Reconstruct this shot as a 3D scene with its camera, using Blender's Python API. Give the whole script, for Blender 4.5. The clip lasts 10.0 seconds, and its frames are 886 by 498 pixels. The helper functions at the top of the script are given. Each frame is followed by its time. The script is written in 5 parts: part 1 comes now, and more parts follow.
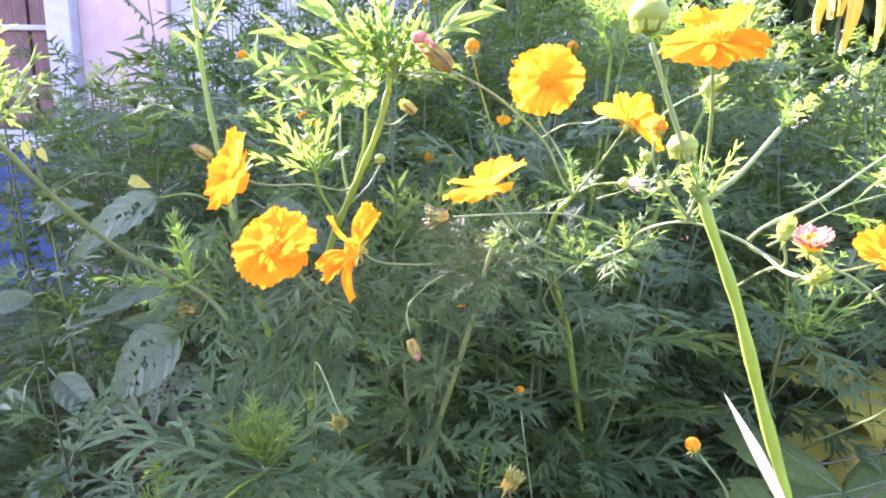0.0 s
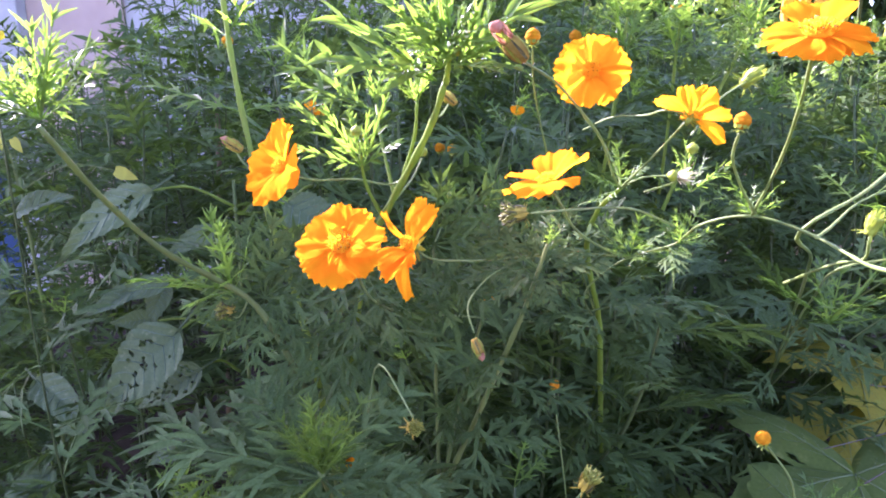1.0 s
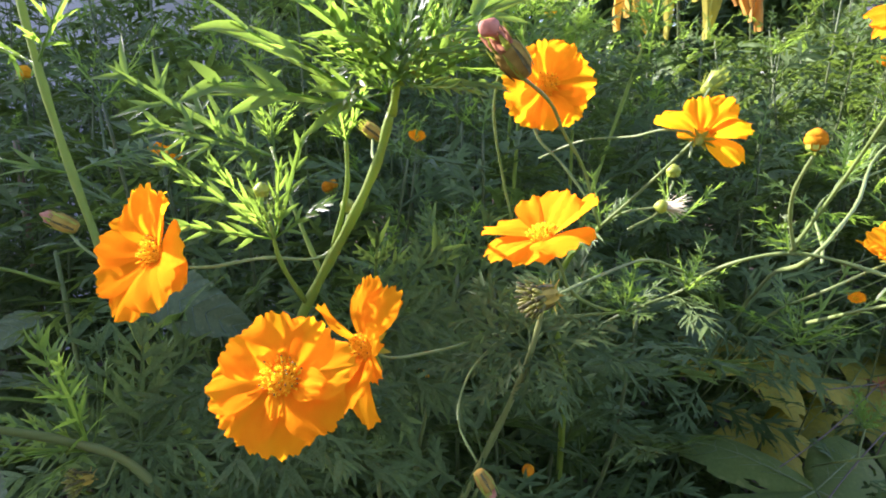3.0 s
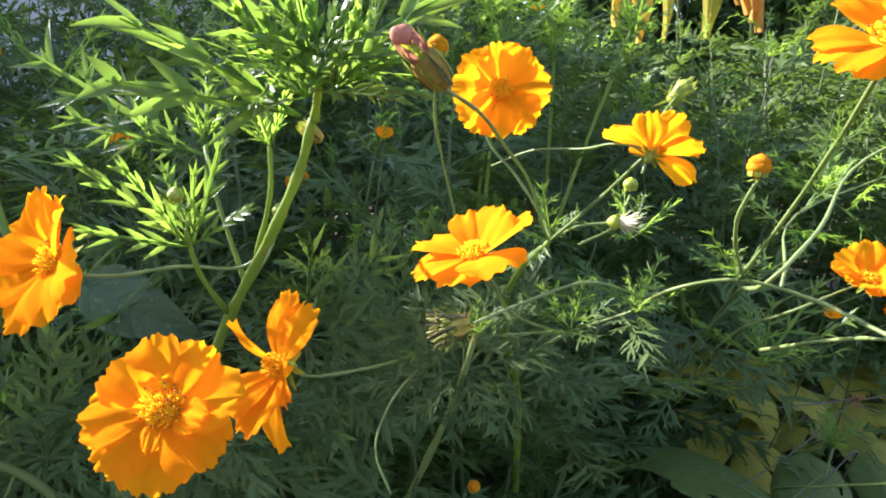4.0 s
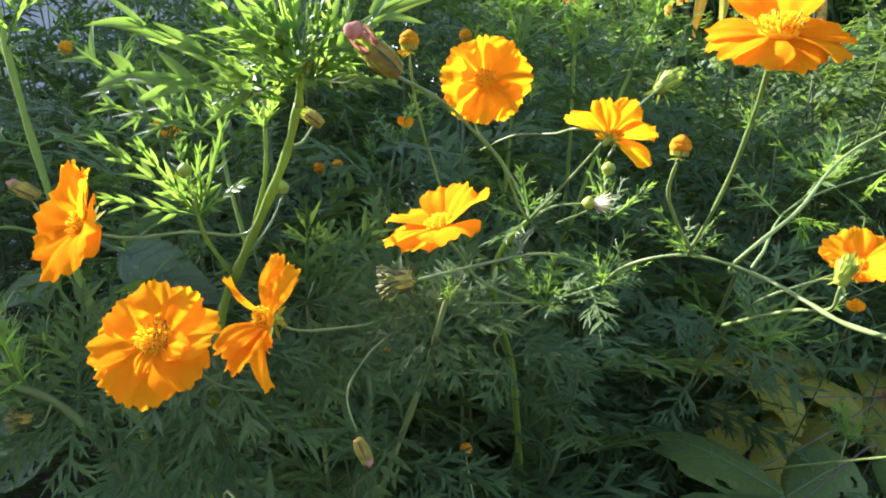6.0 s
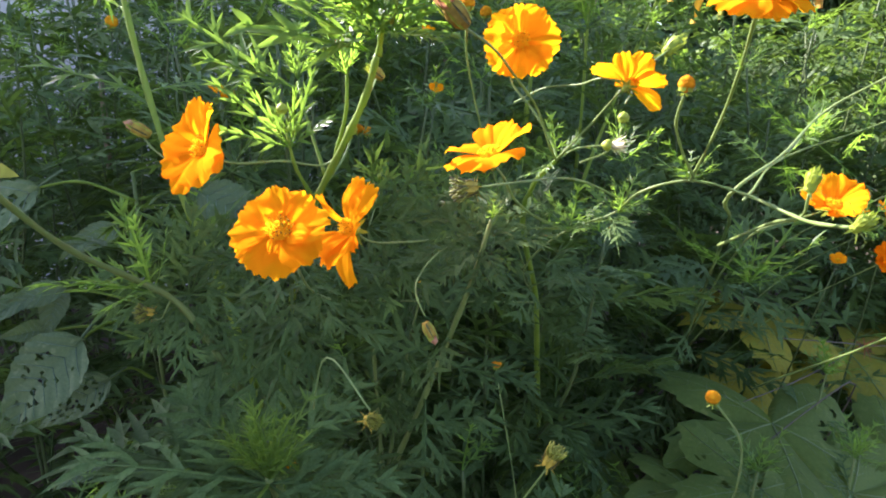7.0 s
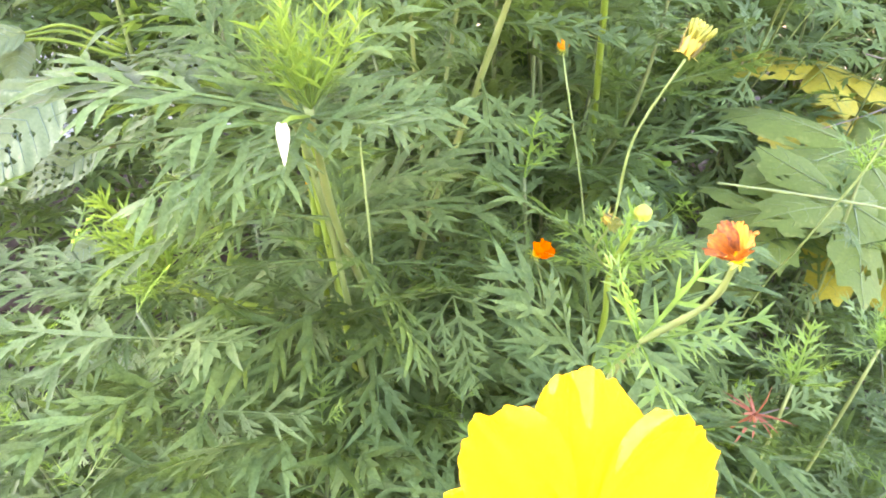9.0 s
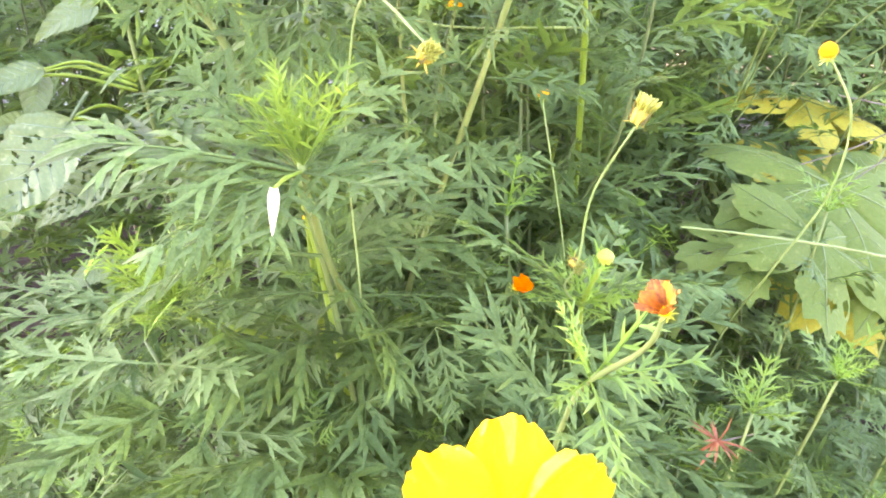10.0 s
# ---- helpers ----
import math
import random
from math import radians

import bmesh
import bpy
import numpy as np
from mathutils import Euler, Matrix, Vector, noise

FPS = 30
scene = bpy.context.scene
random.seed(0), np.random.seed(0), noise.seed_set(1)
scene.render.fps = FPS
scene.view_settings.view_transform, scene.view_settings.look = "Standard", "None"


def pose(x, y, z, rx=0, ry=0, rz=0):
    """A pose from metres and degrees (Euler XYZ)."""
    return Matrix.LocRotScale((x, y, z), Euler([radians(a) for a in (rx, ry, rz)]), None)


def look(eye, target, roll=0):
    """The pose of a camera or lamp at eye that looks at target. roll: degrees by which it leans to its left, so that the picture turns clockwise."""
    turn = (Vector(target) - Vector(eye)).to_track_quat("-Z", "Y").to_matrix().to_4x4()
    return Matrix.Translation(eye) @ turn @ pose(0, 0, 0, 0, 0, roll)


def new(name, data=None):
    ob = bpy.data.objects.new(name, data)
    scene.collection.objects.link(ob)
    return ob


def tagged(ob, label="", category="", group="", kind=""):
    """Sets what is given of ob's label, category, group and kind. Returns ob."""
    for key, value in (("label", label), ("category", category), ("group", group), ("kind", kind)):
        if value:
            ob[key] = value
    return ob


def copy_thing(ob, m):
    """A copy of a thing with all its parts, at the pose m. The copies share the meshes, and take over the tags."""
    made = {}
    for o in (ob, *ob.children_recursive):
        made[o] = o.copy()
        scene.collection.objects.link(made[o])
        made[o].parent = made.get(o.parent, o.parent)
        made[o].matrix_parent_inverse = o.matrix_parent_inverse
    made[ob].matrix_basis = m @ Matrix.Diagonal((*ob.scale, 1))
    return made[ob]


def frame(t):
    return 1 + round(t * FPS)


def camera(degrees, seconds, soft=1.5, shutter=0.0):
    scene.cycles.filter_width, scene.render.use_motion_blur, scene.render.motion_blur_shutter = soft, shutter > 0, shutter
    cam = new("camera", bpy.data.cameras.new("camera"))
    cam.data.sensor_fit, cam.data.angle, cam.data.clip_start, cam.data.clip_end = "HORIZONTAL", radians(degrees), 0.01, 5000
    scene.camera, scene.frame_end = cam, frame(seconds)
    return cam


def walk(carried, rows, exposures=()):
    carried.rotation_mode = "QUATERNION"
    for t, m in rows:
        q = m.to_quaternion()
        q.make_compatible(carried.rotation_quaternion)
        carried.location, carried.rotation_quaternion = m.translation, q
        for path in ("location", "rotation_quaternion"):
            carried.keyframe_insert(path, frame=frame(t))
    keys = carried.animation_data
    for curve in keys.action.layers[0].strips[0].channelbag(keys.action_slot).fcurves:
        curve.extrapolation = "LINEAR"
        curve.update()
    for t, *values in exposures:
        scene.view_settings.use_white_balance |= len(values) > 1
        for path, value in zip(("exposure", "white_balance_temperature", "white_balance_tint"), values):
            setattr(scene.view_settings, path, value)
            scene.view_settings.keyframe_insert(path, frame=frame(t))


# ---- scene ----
cam = camera(68.4, 10.0, soft=1.9)
PATH = [
    (0, (0.017, 0.012, 0.96), (-0.017, 1.971, 0.56), 0.7),
    (0.5, (-0.033, 0.021, 0.952), (0.03, 1.973, 0.523), 0.5),
    (1, (-0.045, 0.025, 0.962), (0.056, 1.974, 0.527), 0.9),
    (1.5, (-0.071, 0.044, 0.963), (-0.062, 1.997, 0.532), 0.7),
    (2, (-0.098, 0.114, 0.97), (0.176, 2.056, 0.575), -0.6),
    (2.5, (-0.093, 0.144, 0.971), (0.459, 2.024, 0.571), -2.4),
    (2.7, (-0.092, 0.146, 0.97), (0.472, 2.026, 0.582), -3.3),
    (3.8, (-0.058, 0.161, 0.977), (0.507, 2.032, 0.549), -1.0),
    (4, (-0.052, 0.159, 0.978), (0.513, 2.029, 0.549), -0.9),
    (4.5, (-0.029, 0.157, 0.981), (0.548, 2.028, 0.572), -1.2),
    (5, (-0.008, 0.151, 0.984), (0.577, 2.02, 0.578), -1.4),
    (5.5, (-0.005, 0.139, 0.981), (0.538, 2.019, 0.567), -1.2),
    (6, (-0.021, 0.115, 0.974), (0.362, 2.027, 0.533), -0.9),
    (6.2, (-0.032, 0.106, 0.967), (0.355, 2.015, 0.514), -0.2),
    (7.3, (-0.071, 0.035, 0.94), (0.316, 1.931, 0.434), -1.0),
    (7.5, (-0.074, 0.041, 0.916), (0.292, 1.923, 0.348), -2.0),
    (8, (-0.098, 0.064, 0.857), (0.297, 1.886, 0.131), -2.0),
    (8.5, (-0.103, 0.089, 0.817), (0.254, 1.858, -0.047), -2.0),
    (9, (-0.101, 0.1, 0.81), (0.268, 1.864, -0.058), -3.2),
    (9.5, (-0.095, 0.087, 0.821), (0.237, 1.868, -0.028), -4.3),
    (10, (-0.092, 0.075, 0.835), (0.266, 1.859, 0.006), -2.8),
]
EXPOSURES = [(0.0, 4.24, 5700, 60), (0.5, 3.7, 5620, 57), (1.0, 3.58, 5650, 53), (2.0, 3.32, 5680, 55), (2.6, 2.92, 6000, 44), (4.0, 2.72, 6000, 26), (6.2, 2.78, 5850, 24),
             (7.4, 3.32, 6300, 24), (7.8, 4.58, 6400, 32), (8.1, 5.44, 6500, 39), (8.6, 5.70, 7250, 39), (10.0, 5.84, 7350, 38)]
walk(cam, [(t, look(eye, target, roll)) for t, eye, target, roll in PATH], EXPOSURES)

# ---- light: late-morning sun from beyond the bed, high on the left ----
SUN = Vector((-0.62, 0.60, 0.606)).normalized()
world = bpy.data.worlds.new("sky")
scene.world = world
world.use_nodes = True
sky = world.node_tree.nodes.new("ShaderNodeTexSky")
sky.sky_type, sky.sun_disc = "NISHITA", False
sky.sun_elevation, sky.sun_rotation = math.asin(SUN.z), math.atan2(SUN.x, SUN.y)
back = world.node_tree.nodes["Background"]
back.inputs["Strength"].default_value = 0.086
world.node_tree.links.new(sky.outputs[0], back.inputs["Color"])
lamp = bpy.data.lights.new("sun", "SUN")
lamp.energy, lamp.angle, lamp.color = 4.2, radians(0.55), (1.0, 0.95, 0.86)
new("sun", lamp).matrix_world = look(SUN * 20, (0, 0, 0))


# ---- materials ----
def nodes_of(name):
    m = bpy.data.materials.new(name)
    m.use_nodes = True
    m.node_tree.nodes.clear()
    return m, m.node_tree.nodes, m.node_tree.links


def ramp(nodes, links, source, stops):
    r = nodes.new("ShaderNodeValToRGB")
    while len(r.color_ramp.elements) < len(stops):
        r.color_ramp.elements.new(0.5)
    for e, (p, c) in zip(r.color_ramp.elements, stops):
        e.position, e.color = p, (*c, 1)
    links.new(source, r.inputs[0])
    return r.outputs["Color"]


def noise_of(nodes, links, scale, detail=3.0, stretch=(1, 1, 1)):
    coord = nodes.new("ShaderNodeTexCoord")
    place = nodes.new("ShaderNodeMapping")
    place.inputs["Scale"].default_value = stretch
    links.new(coord.outputs["Object"], place.inputs[0])
    n = nodes.new("ShaderNodeTexNoise")
    n.inputs["Scale"].default_value, n.inputs["Detail"].default_value = scale, detail
    links.new(place.outputs[0], n.inputs["Vector"])
    return n.outputs["Fac"]


def mixed(nodes, links, a, b, fac):
    m = nodes.new("ShaderNodeMix")
    m.data_type, m.blend_type = "RGBA", "MIX"
    if isinstance(fac, float):
        m.inputs[0].default_value = fac
    else:
        links.new(fac, m.inputs[0])
    for socket, v in ((m.inputs[6], a), (m.inputs[7], b)):
        if isinstance(v, tuple):
            socket.default_value = (*v, 1)
        else:
            links.new(v, socket)
    return m.outputs[2]


def thin_material(name, dark, light, through_light, share, rough, scale, stretch=(1, 1, 1), spot=None, bump=0.25, gloss=0.25):
    """A leaf or petal: glossy skin over tissue that lets light through."""
    m, nodes, links = nodes_of(name)
    out = nodes.new("ShaderNodeOutputMaterial")
    skin = nodes.new("ShaderNodeBsdfPrincipled")
    tissue = nodes.new("ShaderNodeBsdfTranslucent")
    mix = nodes.new("ShaderNodeMixShader")
    info = nodes.new("ShaderNodeObjectInfo")
    island = nodes.new("ShaderNodeNewGeometry")
    both = nodes.new("ShaderNodeMath")
    both.operation = "ADD"
    links.new(info.outputs["Random"], both.inputs[0])
    links.new(island.outputs["Random Per Island"], both.inputs[1])
    fine = noise_of(nodes, links, scale, 4.0, stretch)
    add = nodes.new("ShaderNodeMath")
    add.operation = "MULTIPLY_ADD"
    links.new(both.outputs[0], add.inputs[0])
    add.inputs[1].default_value = 0.32
    links.new(fine, add.inputs[2])
    sub = nodes.new("ShaderNodeMath")
    sub.operation = "SUBTRACT"
    links.new(add.outputs[0], sub.inputs[0])
    sub.inputs[1].default_value = 0.32
    base = ramp(nodes, links, sub.outputs[0], [(0.25, dark), (0.75, light)])
    if spot:
        blot = ramp(nodes, links, noise_of(nodes, links, scale * 0.35, 2.0), [(0.6, (0, 0, 0)), (0.72, (1, 1, 1))])
        base = mixed(nodes, links, base, spot, blot)
    links.new(base, skin.inputs["Base Color"])
    skin.inputs["Roughness"].default_value = rough
    skin.inputs["Specular IOR Level"].default_value = gloss
    b = nodes.new("ShaderNodeBump")
    b.inputs["Strength"].default_value, b.inputs["Distance"].default_value = bump, 0.0008
    links.new(fine, b.inputs["Height"])
    links.new(b.outputs[0], skin.inputs["Normal"])
    glow = mixed(nodes, links, base, through_light, 0.75)
    links.new(glow, tissue.inputs["Color"])
    mix.inputs[0].default_value = share
    links.new(skin.outputs[0], mix.inputs[1])
    links.new(tissue.outputs[0], mix.inputs[2])
    links.new(mix.outputs[0], out.inputs[0])
    return m


def solid_material(name, dark, light, rough, scale, stretch=(1, 1, 1), metal=0.0, bump=0.4, depth=0.002):
    m, nodes, links = nodes_of(name)
    out = nodes.new("ShaderNodeOutputMaterial")
    skin = nodes.new("ShaderNodeBsdfPrincipled")
    fine = noise_of(nodes, links, scale, 6.0, stretch)
    coarse = noise_of(nodes, links, scale * 0.13, 2.0)
    a = ramp(nodes, links, fine, [(0.3, dark), (0.7, light)])
    mid = tuple((p + q) / 2 for p, q in zip(dark, light))
    base = mixed(nodes, links, a, tuple(c * 0.8 for c in mid), ramp(nodes, links, coarse, [(0.45, (0, 0, 0)), (0.75, (0.8, 0.8, 0.8))]))
    links.new(base, skin.inputs["Base Color"])
    skin.inputs["Roughness"].default_value, skin.inputs["Metallic"].default_value = rough, metal
    skin.inputs["Specular IOR Level"].default_value = 0.2
    b = nodes.new("ShaderNodeBump")
    b.inputs["Strength"].default_value, b.inputs["Distance"].default_value = bump, depth
    links.new(fine, b.inputs["Height"])
    links.new(b.outputs[0], skin.inputs["Normal"])
    links.new(skin.outputs[0], out.inputs[0])
    return m


M_LEAF = thin_material("cosmos leaf", (0.028, 0.050, 0.014), (0.092, 0.142, 0.043), (0.185, 0.310, 0.030), 0.30, 0.50, 60, (1, 1, 1), None, 0.3, 0.10)
M_YOUNG = thin_material("young cosmos leaf", (0.062, 0.118, 0.021), (0.104, 0.172, 0.032), (0.31, 0.52, 0.045), 0.54, 0.40, 60, (1, 1, 1), None, 0.25, 0.38)
M_FRESH = thin_material("fresh needle leaf", (0.058, 0.104, 0.016), (0.108, 0.168, 0.026), (0.22, 0.37, 0.03), 0.42, 0.5, 60, (1, 1, 1), None, 0.25, 0.18)
M_PETAL = thin_material("orange petal", (1.0, 0.265, 0.002), (1.0, 0.375, 0.005), (1.0, 0.51, 0.0), 0.50, 0.85, 35, (14, 1, 6), None, 0.6, 0.0)
M_GOLD = thin_material("golden petal", (0.66, 0.32, 0.0008), (0.84, 0.44, 0.0015), (0.8, 0.44, 0.001), 0.22, 0.45, 35, (14, 1, 6), None, 0.6, 0.10)
M_FADED = thin_material("faded petal", (0.6, 0.10, 0.0), (0.78, 0.18, 0.0), (0.8, 0.2, 0.0), 0.3, 0.8, 60, (1, 1, 1), None, 0.3, 0.0)
M_WILT = thin_material("wilted pink petal", (0.28, 0.10, 0.055), (0.48, 0.23, 0.14), (0.5, 0.24, 0.12), 0.25, 0.7, 300)
M_YELLOW = thin_material("yellow petal", (0.80, 0.60, 0.01), (0.92, 0.74, 0.03), (0.95, 0.78, 0.02), 0.35, 0.5, 60)
M_OVATE = thin_material("broad leaf", (0.078, 0.110, 0.048), (0.122, 0.158, 0.066), (0.15, 0.23, 0.05), 0.22, 0.55, 45, (1, 1, 1), (0.17, 0.195, 0.095), 0.4, 0.12)
M_GOURD = thin_material("lobed leaf", (0.062, 0.095, 0.018), (0.102, 0.140, 0.028), (0.20, 0.29, 0.028), 0.35, 0.55, 40, (1, 1, 1), (0.14, 0.17, 0.04), 0.4, 0.10)
M_GYELLOW = thin_material("yellowing lobed leaf", (0.146, 0.138, 0.010), (0.249, 0.215, 0.015), (0.327, 0.284, 0.017), 0.3, 0.6, 30, (1, 1, 1), (0.2, 0.24, 0.03))
M_DULL = thin_material("dull vein", (0.10, 0.15, 0.10), (0.15, 0.2, 0.13), (0.2, 0.3, 0.1), 0.2, 0.6, 60)
M_VEIN = thin_material("pale vein", (0.11, 0.155, 0.05), (0.15, 0.195, 0.07), (0.24, 0.32, 0.08), 0.3, 0.5, 60)
M_DRY = thin_material("dry hanging leaf", (0.42, 0.27, 0.04), (0.68, 0.48, 0.07), (0.75, 0.5, 0.05), 0.35, 0.6, 12, (8, 8, 1), (0.24, 0.11, 0.04))
M_PALE_DRY = thin_material("yellow-green withering leaf", (0.26, 0.25, 0.03), (0.42, 0.40, 0.05), (0.5, 0.46, 0.04), 0.35, 0.6, 12, (8, 8, 1), (0.3, 0.2, 0.04))
M_BROWN_DRY = thin_material("brown dry leaf", (0.30, 0.15, 0.03), (0.52, 0.30, 0.05), (0.6, 0.34, 0.04), 0.35, 0.6, 12, (8, 8, 1), (0.2, 0.08, 0.03))
M_STEM = thin_material("green stem", (0.118, 0.185, 0.022), (0.185, 0.260, 0.036), (0.35, 0.46, 0.036), 0.35, 0.5, 80, (1, 1, 0.2))
M_LOW = thin_material("dull green stem", (0.090, 0.126, 0.032), (0.144, 0.180, 0.050), (0.234, 0.306, 0.054), 0.2, 0.55, 80, (1, 1, 0.2))
# green stem darkened in its colour for the shade deep in the bed
M_SHADED_STEM = thin_material("shaded stem", (0.045, 0.066, 0.018), (0.074, 0.102, 0.030), (0.12, 0.17, 0.03), 0.12, 0.5, 80)
M_THIN = thin_material("thin flower stalk", (0.132, 0.190, 0.05), (0.205, 0.265, 0.088), (0.29, 0.37, 0.065), 0.3, 0.45, 80)
M_BROWN = solid_material("brown woody stem", (0.13, 0.09, 0.05), (0.24, 0.19, 0.1), 0.7, 90, (1, 1, 0.3))
M_TWIG = solid_material("dark twig", (0.05, 0.04, 0.035), (0.12, 0.09, 0.06), 0.7, 120)
M_CENTRE = thin_material("flower centre", (0.92, 0.48, 0.008), (1.0, 0.68, 0.02), (1.0, 0.70, 0.01), 0.55, 0.8, 900, (1, 1, 1), None, 0.25, 0.0)
M_ANTHER = solid_material("dark anther", (0.16, 0.06, 0.01), (0.3, 0.12, 0.02), 0.6, 900)
M_CALYX = thin_material("bud calyx", (0.180, 0.234, 0.027), (0.306, 0.360, 0.045), (0.405, 0.495, 0.036), 0.3, 0.5, 200)
M_BUD = thin_material("orange bud", (0.42, 0.15, 0.004), (0.60, 0.27, 0.008), (0.70, 0.30, 0.004), 0.15, 0.8, 300, (1, 1, 1), None, 0.3, 0.04)
M_TAN = thin_material("tan calyx", (0.20, 0.13, 0.025), (0.38, 0.27, 0.05), (0.40, 0.30, 0.04), 0.15, 0.7, 300, (1, 1, 1), None, 0.3, 0.06)
M_RUST = thin_material("rust-brown petal", (0.07, 0.018, 0.002), (0.32, 0.10, 0.005), (0.36, 0.11, 0.004), 0.12, 0.6, 7, (1, 1, 1), (0.09, 0.03, 0.012))
M_OCHRE = thin_material("ochre green calyx", (0.20, 0.15, 0.02), (0.40, 0.29, 0.04), (0.45, 0.36, 0.03), 0.2, 0.6, 300)
M_TASSEL = thin_material("greenish yellow tassel", (0.11, 0.125, 0.016), (0.23, 0.23, 0.03), (0.36, 0.3, 0.04), 0.2, 0.5, 300)
M_SEED = solid_material("dry seed", (0.045, 0.042, 0.014), (0.13, 0.115, 0.034), 0.7, 400)
M_STRAW = thin_material("dry straw bract", (0.405, 0.360, 0.198), (0.594, 0.540, 0.360), (0.540, 0.495, 0.270), 0.25, 0.6, 200)
M_RED = thin_material("dry red bract", (0.16, 0.045, 0.016), (0.27, 0.085, 0.028), (0.3, 0.08, 0.03), 0.2, 0.6, 200)
M_SOIL = solid_material("garden soil", (0.026, 0.018, 0.010), (0.07, 0.047, 0.027), 0.95, 9, (1, 1, 1), 0.0, 0.8, 0.02)
M_PINK = solid_material("pink-beige plaster", (0.40, 0.29, 0.23), (0.50, 0.38, 0.30), 0.85, 7)
M_WHITE = solid_material("white painted plaster", (0.33, 0.32, 0.29), (0.42, 0.41, 0.37), 0.7, 9)
M_BLUE = solid_material("blue painted plaster", (0.024, 0.047, 0.095), (0.033, 0.062, 0.122), 0.6, 8)
M_PLANK = solid_material("brown shutter board", (0.09, 0.05, 0.035), (0.19, 0.11, 0.075), 0.6, 14, (6, 6, 0.6))
M_CONCRETE = solid_material("grey concrete", (0.03, 0.031, 0.036), (0.055, 0.056, 0.064), 0.85, 30)


# ---- mesh tools ----
class Geo:
    """Vertices and faces of one mesh."""

    def __init__(self):
        self.v, self.f, self.s = [], [], []
        self.slot = 0

    def face(self, *ids):
        self.f.append(ids)
        self.s.append(self.slot)

    def tube(self, pts, radii, sides=7, cap=True):
        n0 = len(self.v)
        up = Vector((0.31, 0.17, 0.93))
        for i, p in enumerate(pts):
            ahead = (pts[min(i + 1, len(pts) - 1)] - pts[max(i - 1, 0)]).normalized()
            side = ahead.cross(up)
            if side.length < 0.05:
                side = ahead.cross(Vector((1, 0, 0)))
            side.normalize()
            other = side.cross(ahead)
            for k in range(sides):
                a = 2 * math.pi * k / sides
                self.v.append(p + (side * math.cos(a) + other * math.sin(a)) * radii[i])
        for i in range(len(pts) - 1):
            for k in range(sides):
                a, b = n0 + i * sides + k, n0 + i * sides + (k + 1) % sides
                self.face(a, b, b + sides, a + sides)
        if cap:
            self.face(*range(n0 + (len(pts) - 1) * sides, n0 + len(pts) * sides))
            self.face(*reversed(range(n0, n0 + sides)))

    def blade(self, at, way, up, length, width, droop=0.15, fold=0.25, stations=(0, 0.25, 0.55, 0.8, 1.0)):
        """A lance-shaped lobe, folded along its midrib and bending down towards its tip."""
        way = way.normalized()
        side = way.cross(up).normalized()
        up = side.cross(way)
        n0, rows = len(self.v), []
        for s in stations:
            w = width * 0.5 * (0.62 + 0.38 * s / 0.35 if s < 0.35 else ((1 - s) / 0.65) ** 0.8)
            mid = at + way * (length * s) - up * (droop * length * s * s)
            if s >= 1:
                rows.append([len(self.v)] * 3)
                self.v.append(mid)
            else:
                rows.append([len(self.v), len(self.v) + 1, len(self.v) + 2])
                self.v += [mid + side * w + up * (fold * w), mid, mid - side * w + up * (fold * w)]
        for a, b in zip(rows, rows[1:]):
            for k in (0, 1):
                if b[k] == b[k + 1]:
                    self.face(a[k], a[k + 1], b[k])
                else:
                    self.face(a[k], a[k + 1], b[k + 1], b[k])

    def grid(self, nu, nv, fn, keep=None):
        n0 = len(self.v)
        for j in range(nv):
            for i in range(nu):
                self.v.append(Vector(fn(i / (nu - 1), j / (nv - 1))))
        for j in range(nv - 1):
            for i in range(nu - 1):
                if keep is None or keep((i + 0.5) / (nu - 1), (j + 0.5) / (nv - 1)):
                    a = n0 + j * nu + i
                    self.face(a, a + 1, a + nu + 1, a + nu)

    def ball(self, at, way, rx, rl, rings=6, sides=8, profile=None):
        """A solid of revolution about way, from -rl to rl."""
        way = way.normalized()
        side = way.cross(Vector((0.3, 0.2, 0.9)) if abs(way.z) < 0.9 else Vector((1, 0, 0))).normalized()
        other = side.cross(way)
        n0 = len(self.v)
        for j in range(rings + 1):
            u = j / rings
            r = rx * (profile(u) if profile else math.sin(math.pi * (0.04 + 0.92 * u)))
            for k in range(sides):
                a = 2 * math.pi * k / sides
                self.v.append(at + way * (rl * (2 * u - 1)) + (side * math.cos(a) + other * math.sin(a)) * r)
        for j in range(rings):
            for k in range(sides):
                a, b = n0 + j * sides + k, n0 + j * sides + (k + 1) % sides
                self.face(a, b, b + sides, a + sides)
        self.face(*reversed(range(n0, n0 + sides)))
        self.face(*range(n0 + rings * sides, n0 + (rings + 1) * sides))

    def box(self, lo, hi):
        n0 = len(self.v)
        for z in (lo[2], hi[2]):
            for x, y in ((lo[0], lo[1]), (hi[0], lo[1]), (hi[0], hi[1]), (lo[0], hi[1])):
                self.v.append(Vector((x, y, z)))
        for q in ((3, 2, 1, 0), (4, 5, 6, 7), (0, 1, 5, 4), (1, 2, 6, 5), (2, 3, 7, 6), (3, 0, 4, 7)):
            self.face(*(n0 + k for k in q))

    def mesh(self, name, *mats, smooth=True):
        me = bpy.data.meshes.new(name)
        me.from_pydata([tuple(p) for p in self.v], [], self.f)
        for m in mats:
            me.materials.append(m)
        if len(mats) > 1:
            me.polygons.foreach_set("material_index", self.s)
        if smooth:
            me.polygons.foreach_set("use_smooth", [True] * len(me.polygons))
        me.update()
        return me


GATHER = None


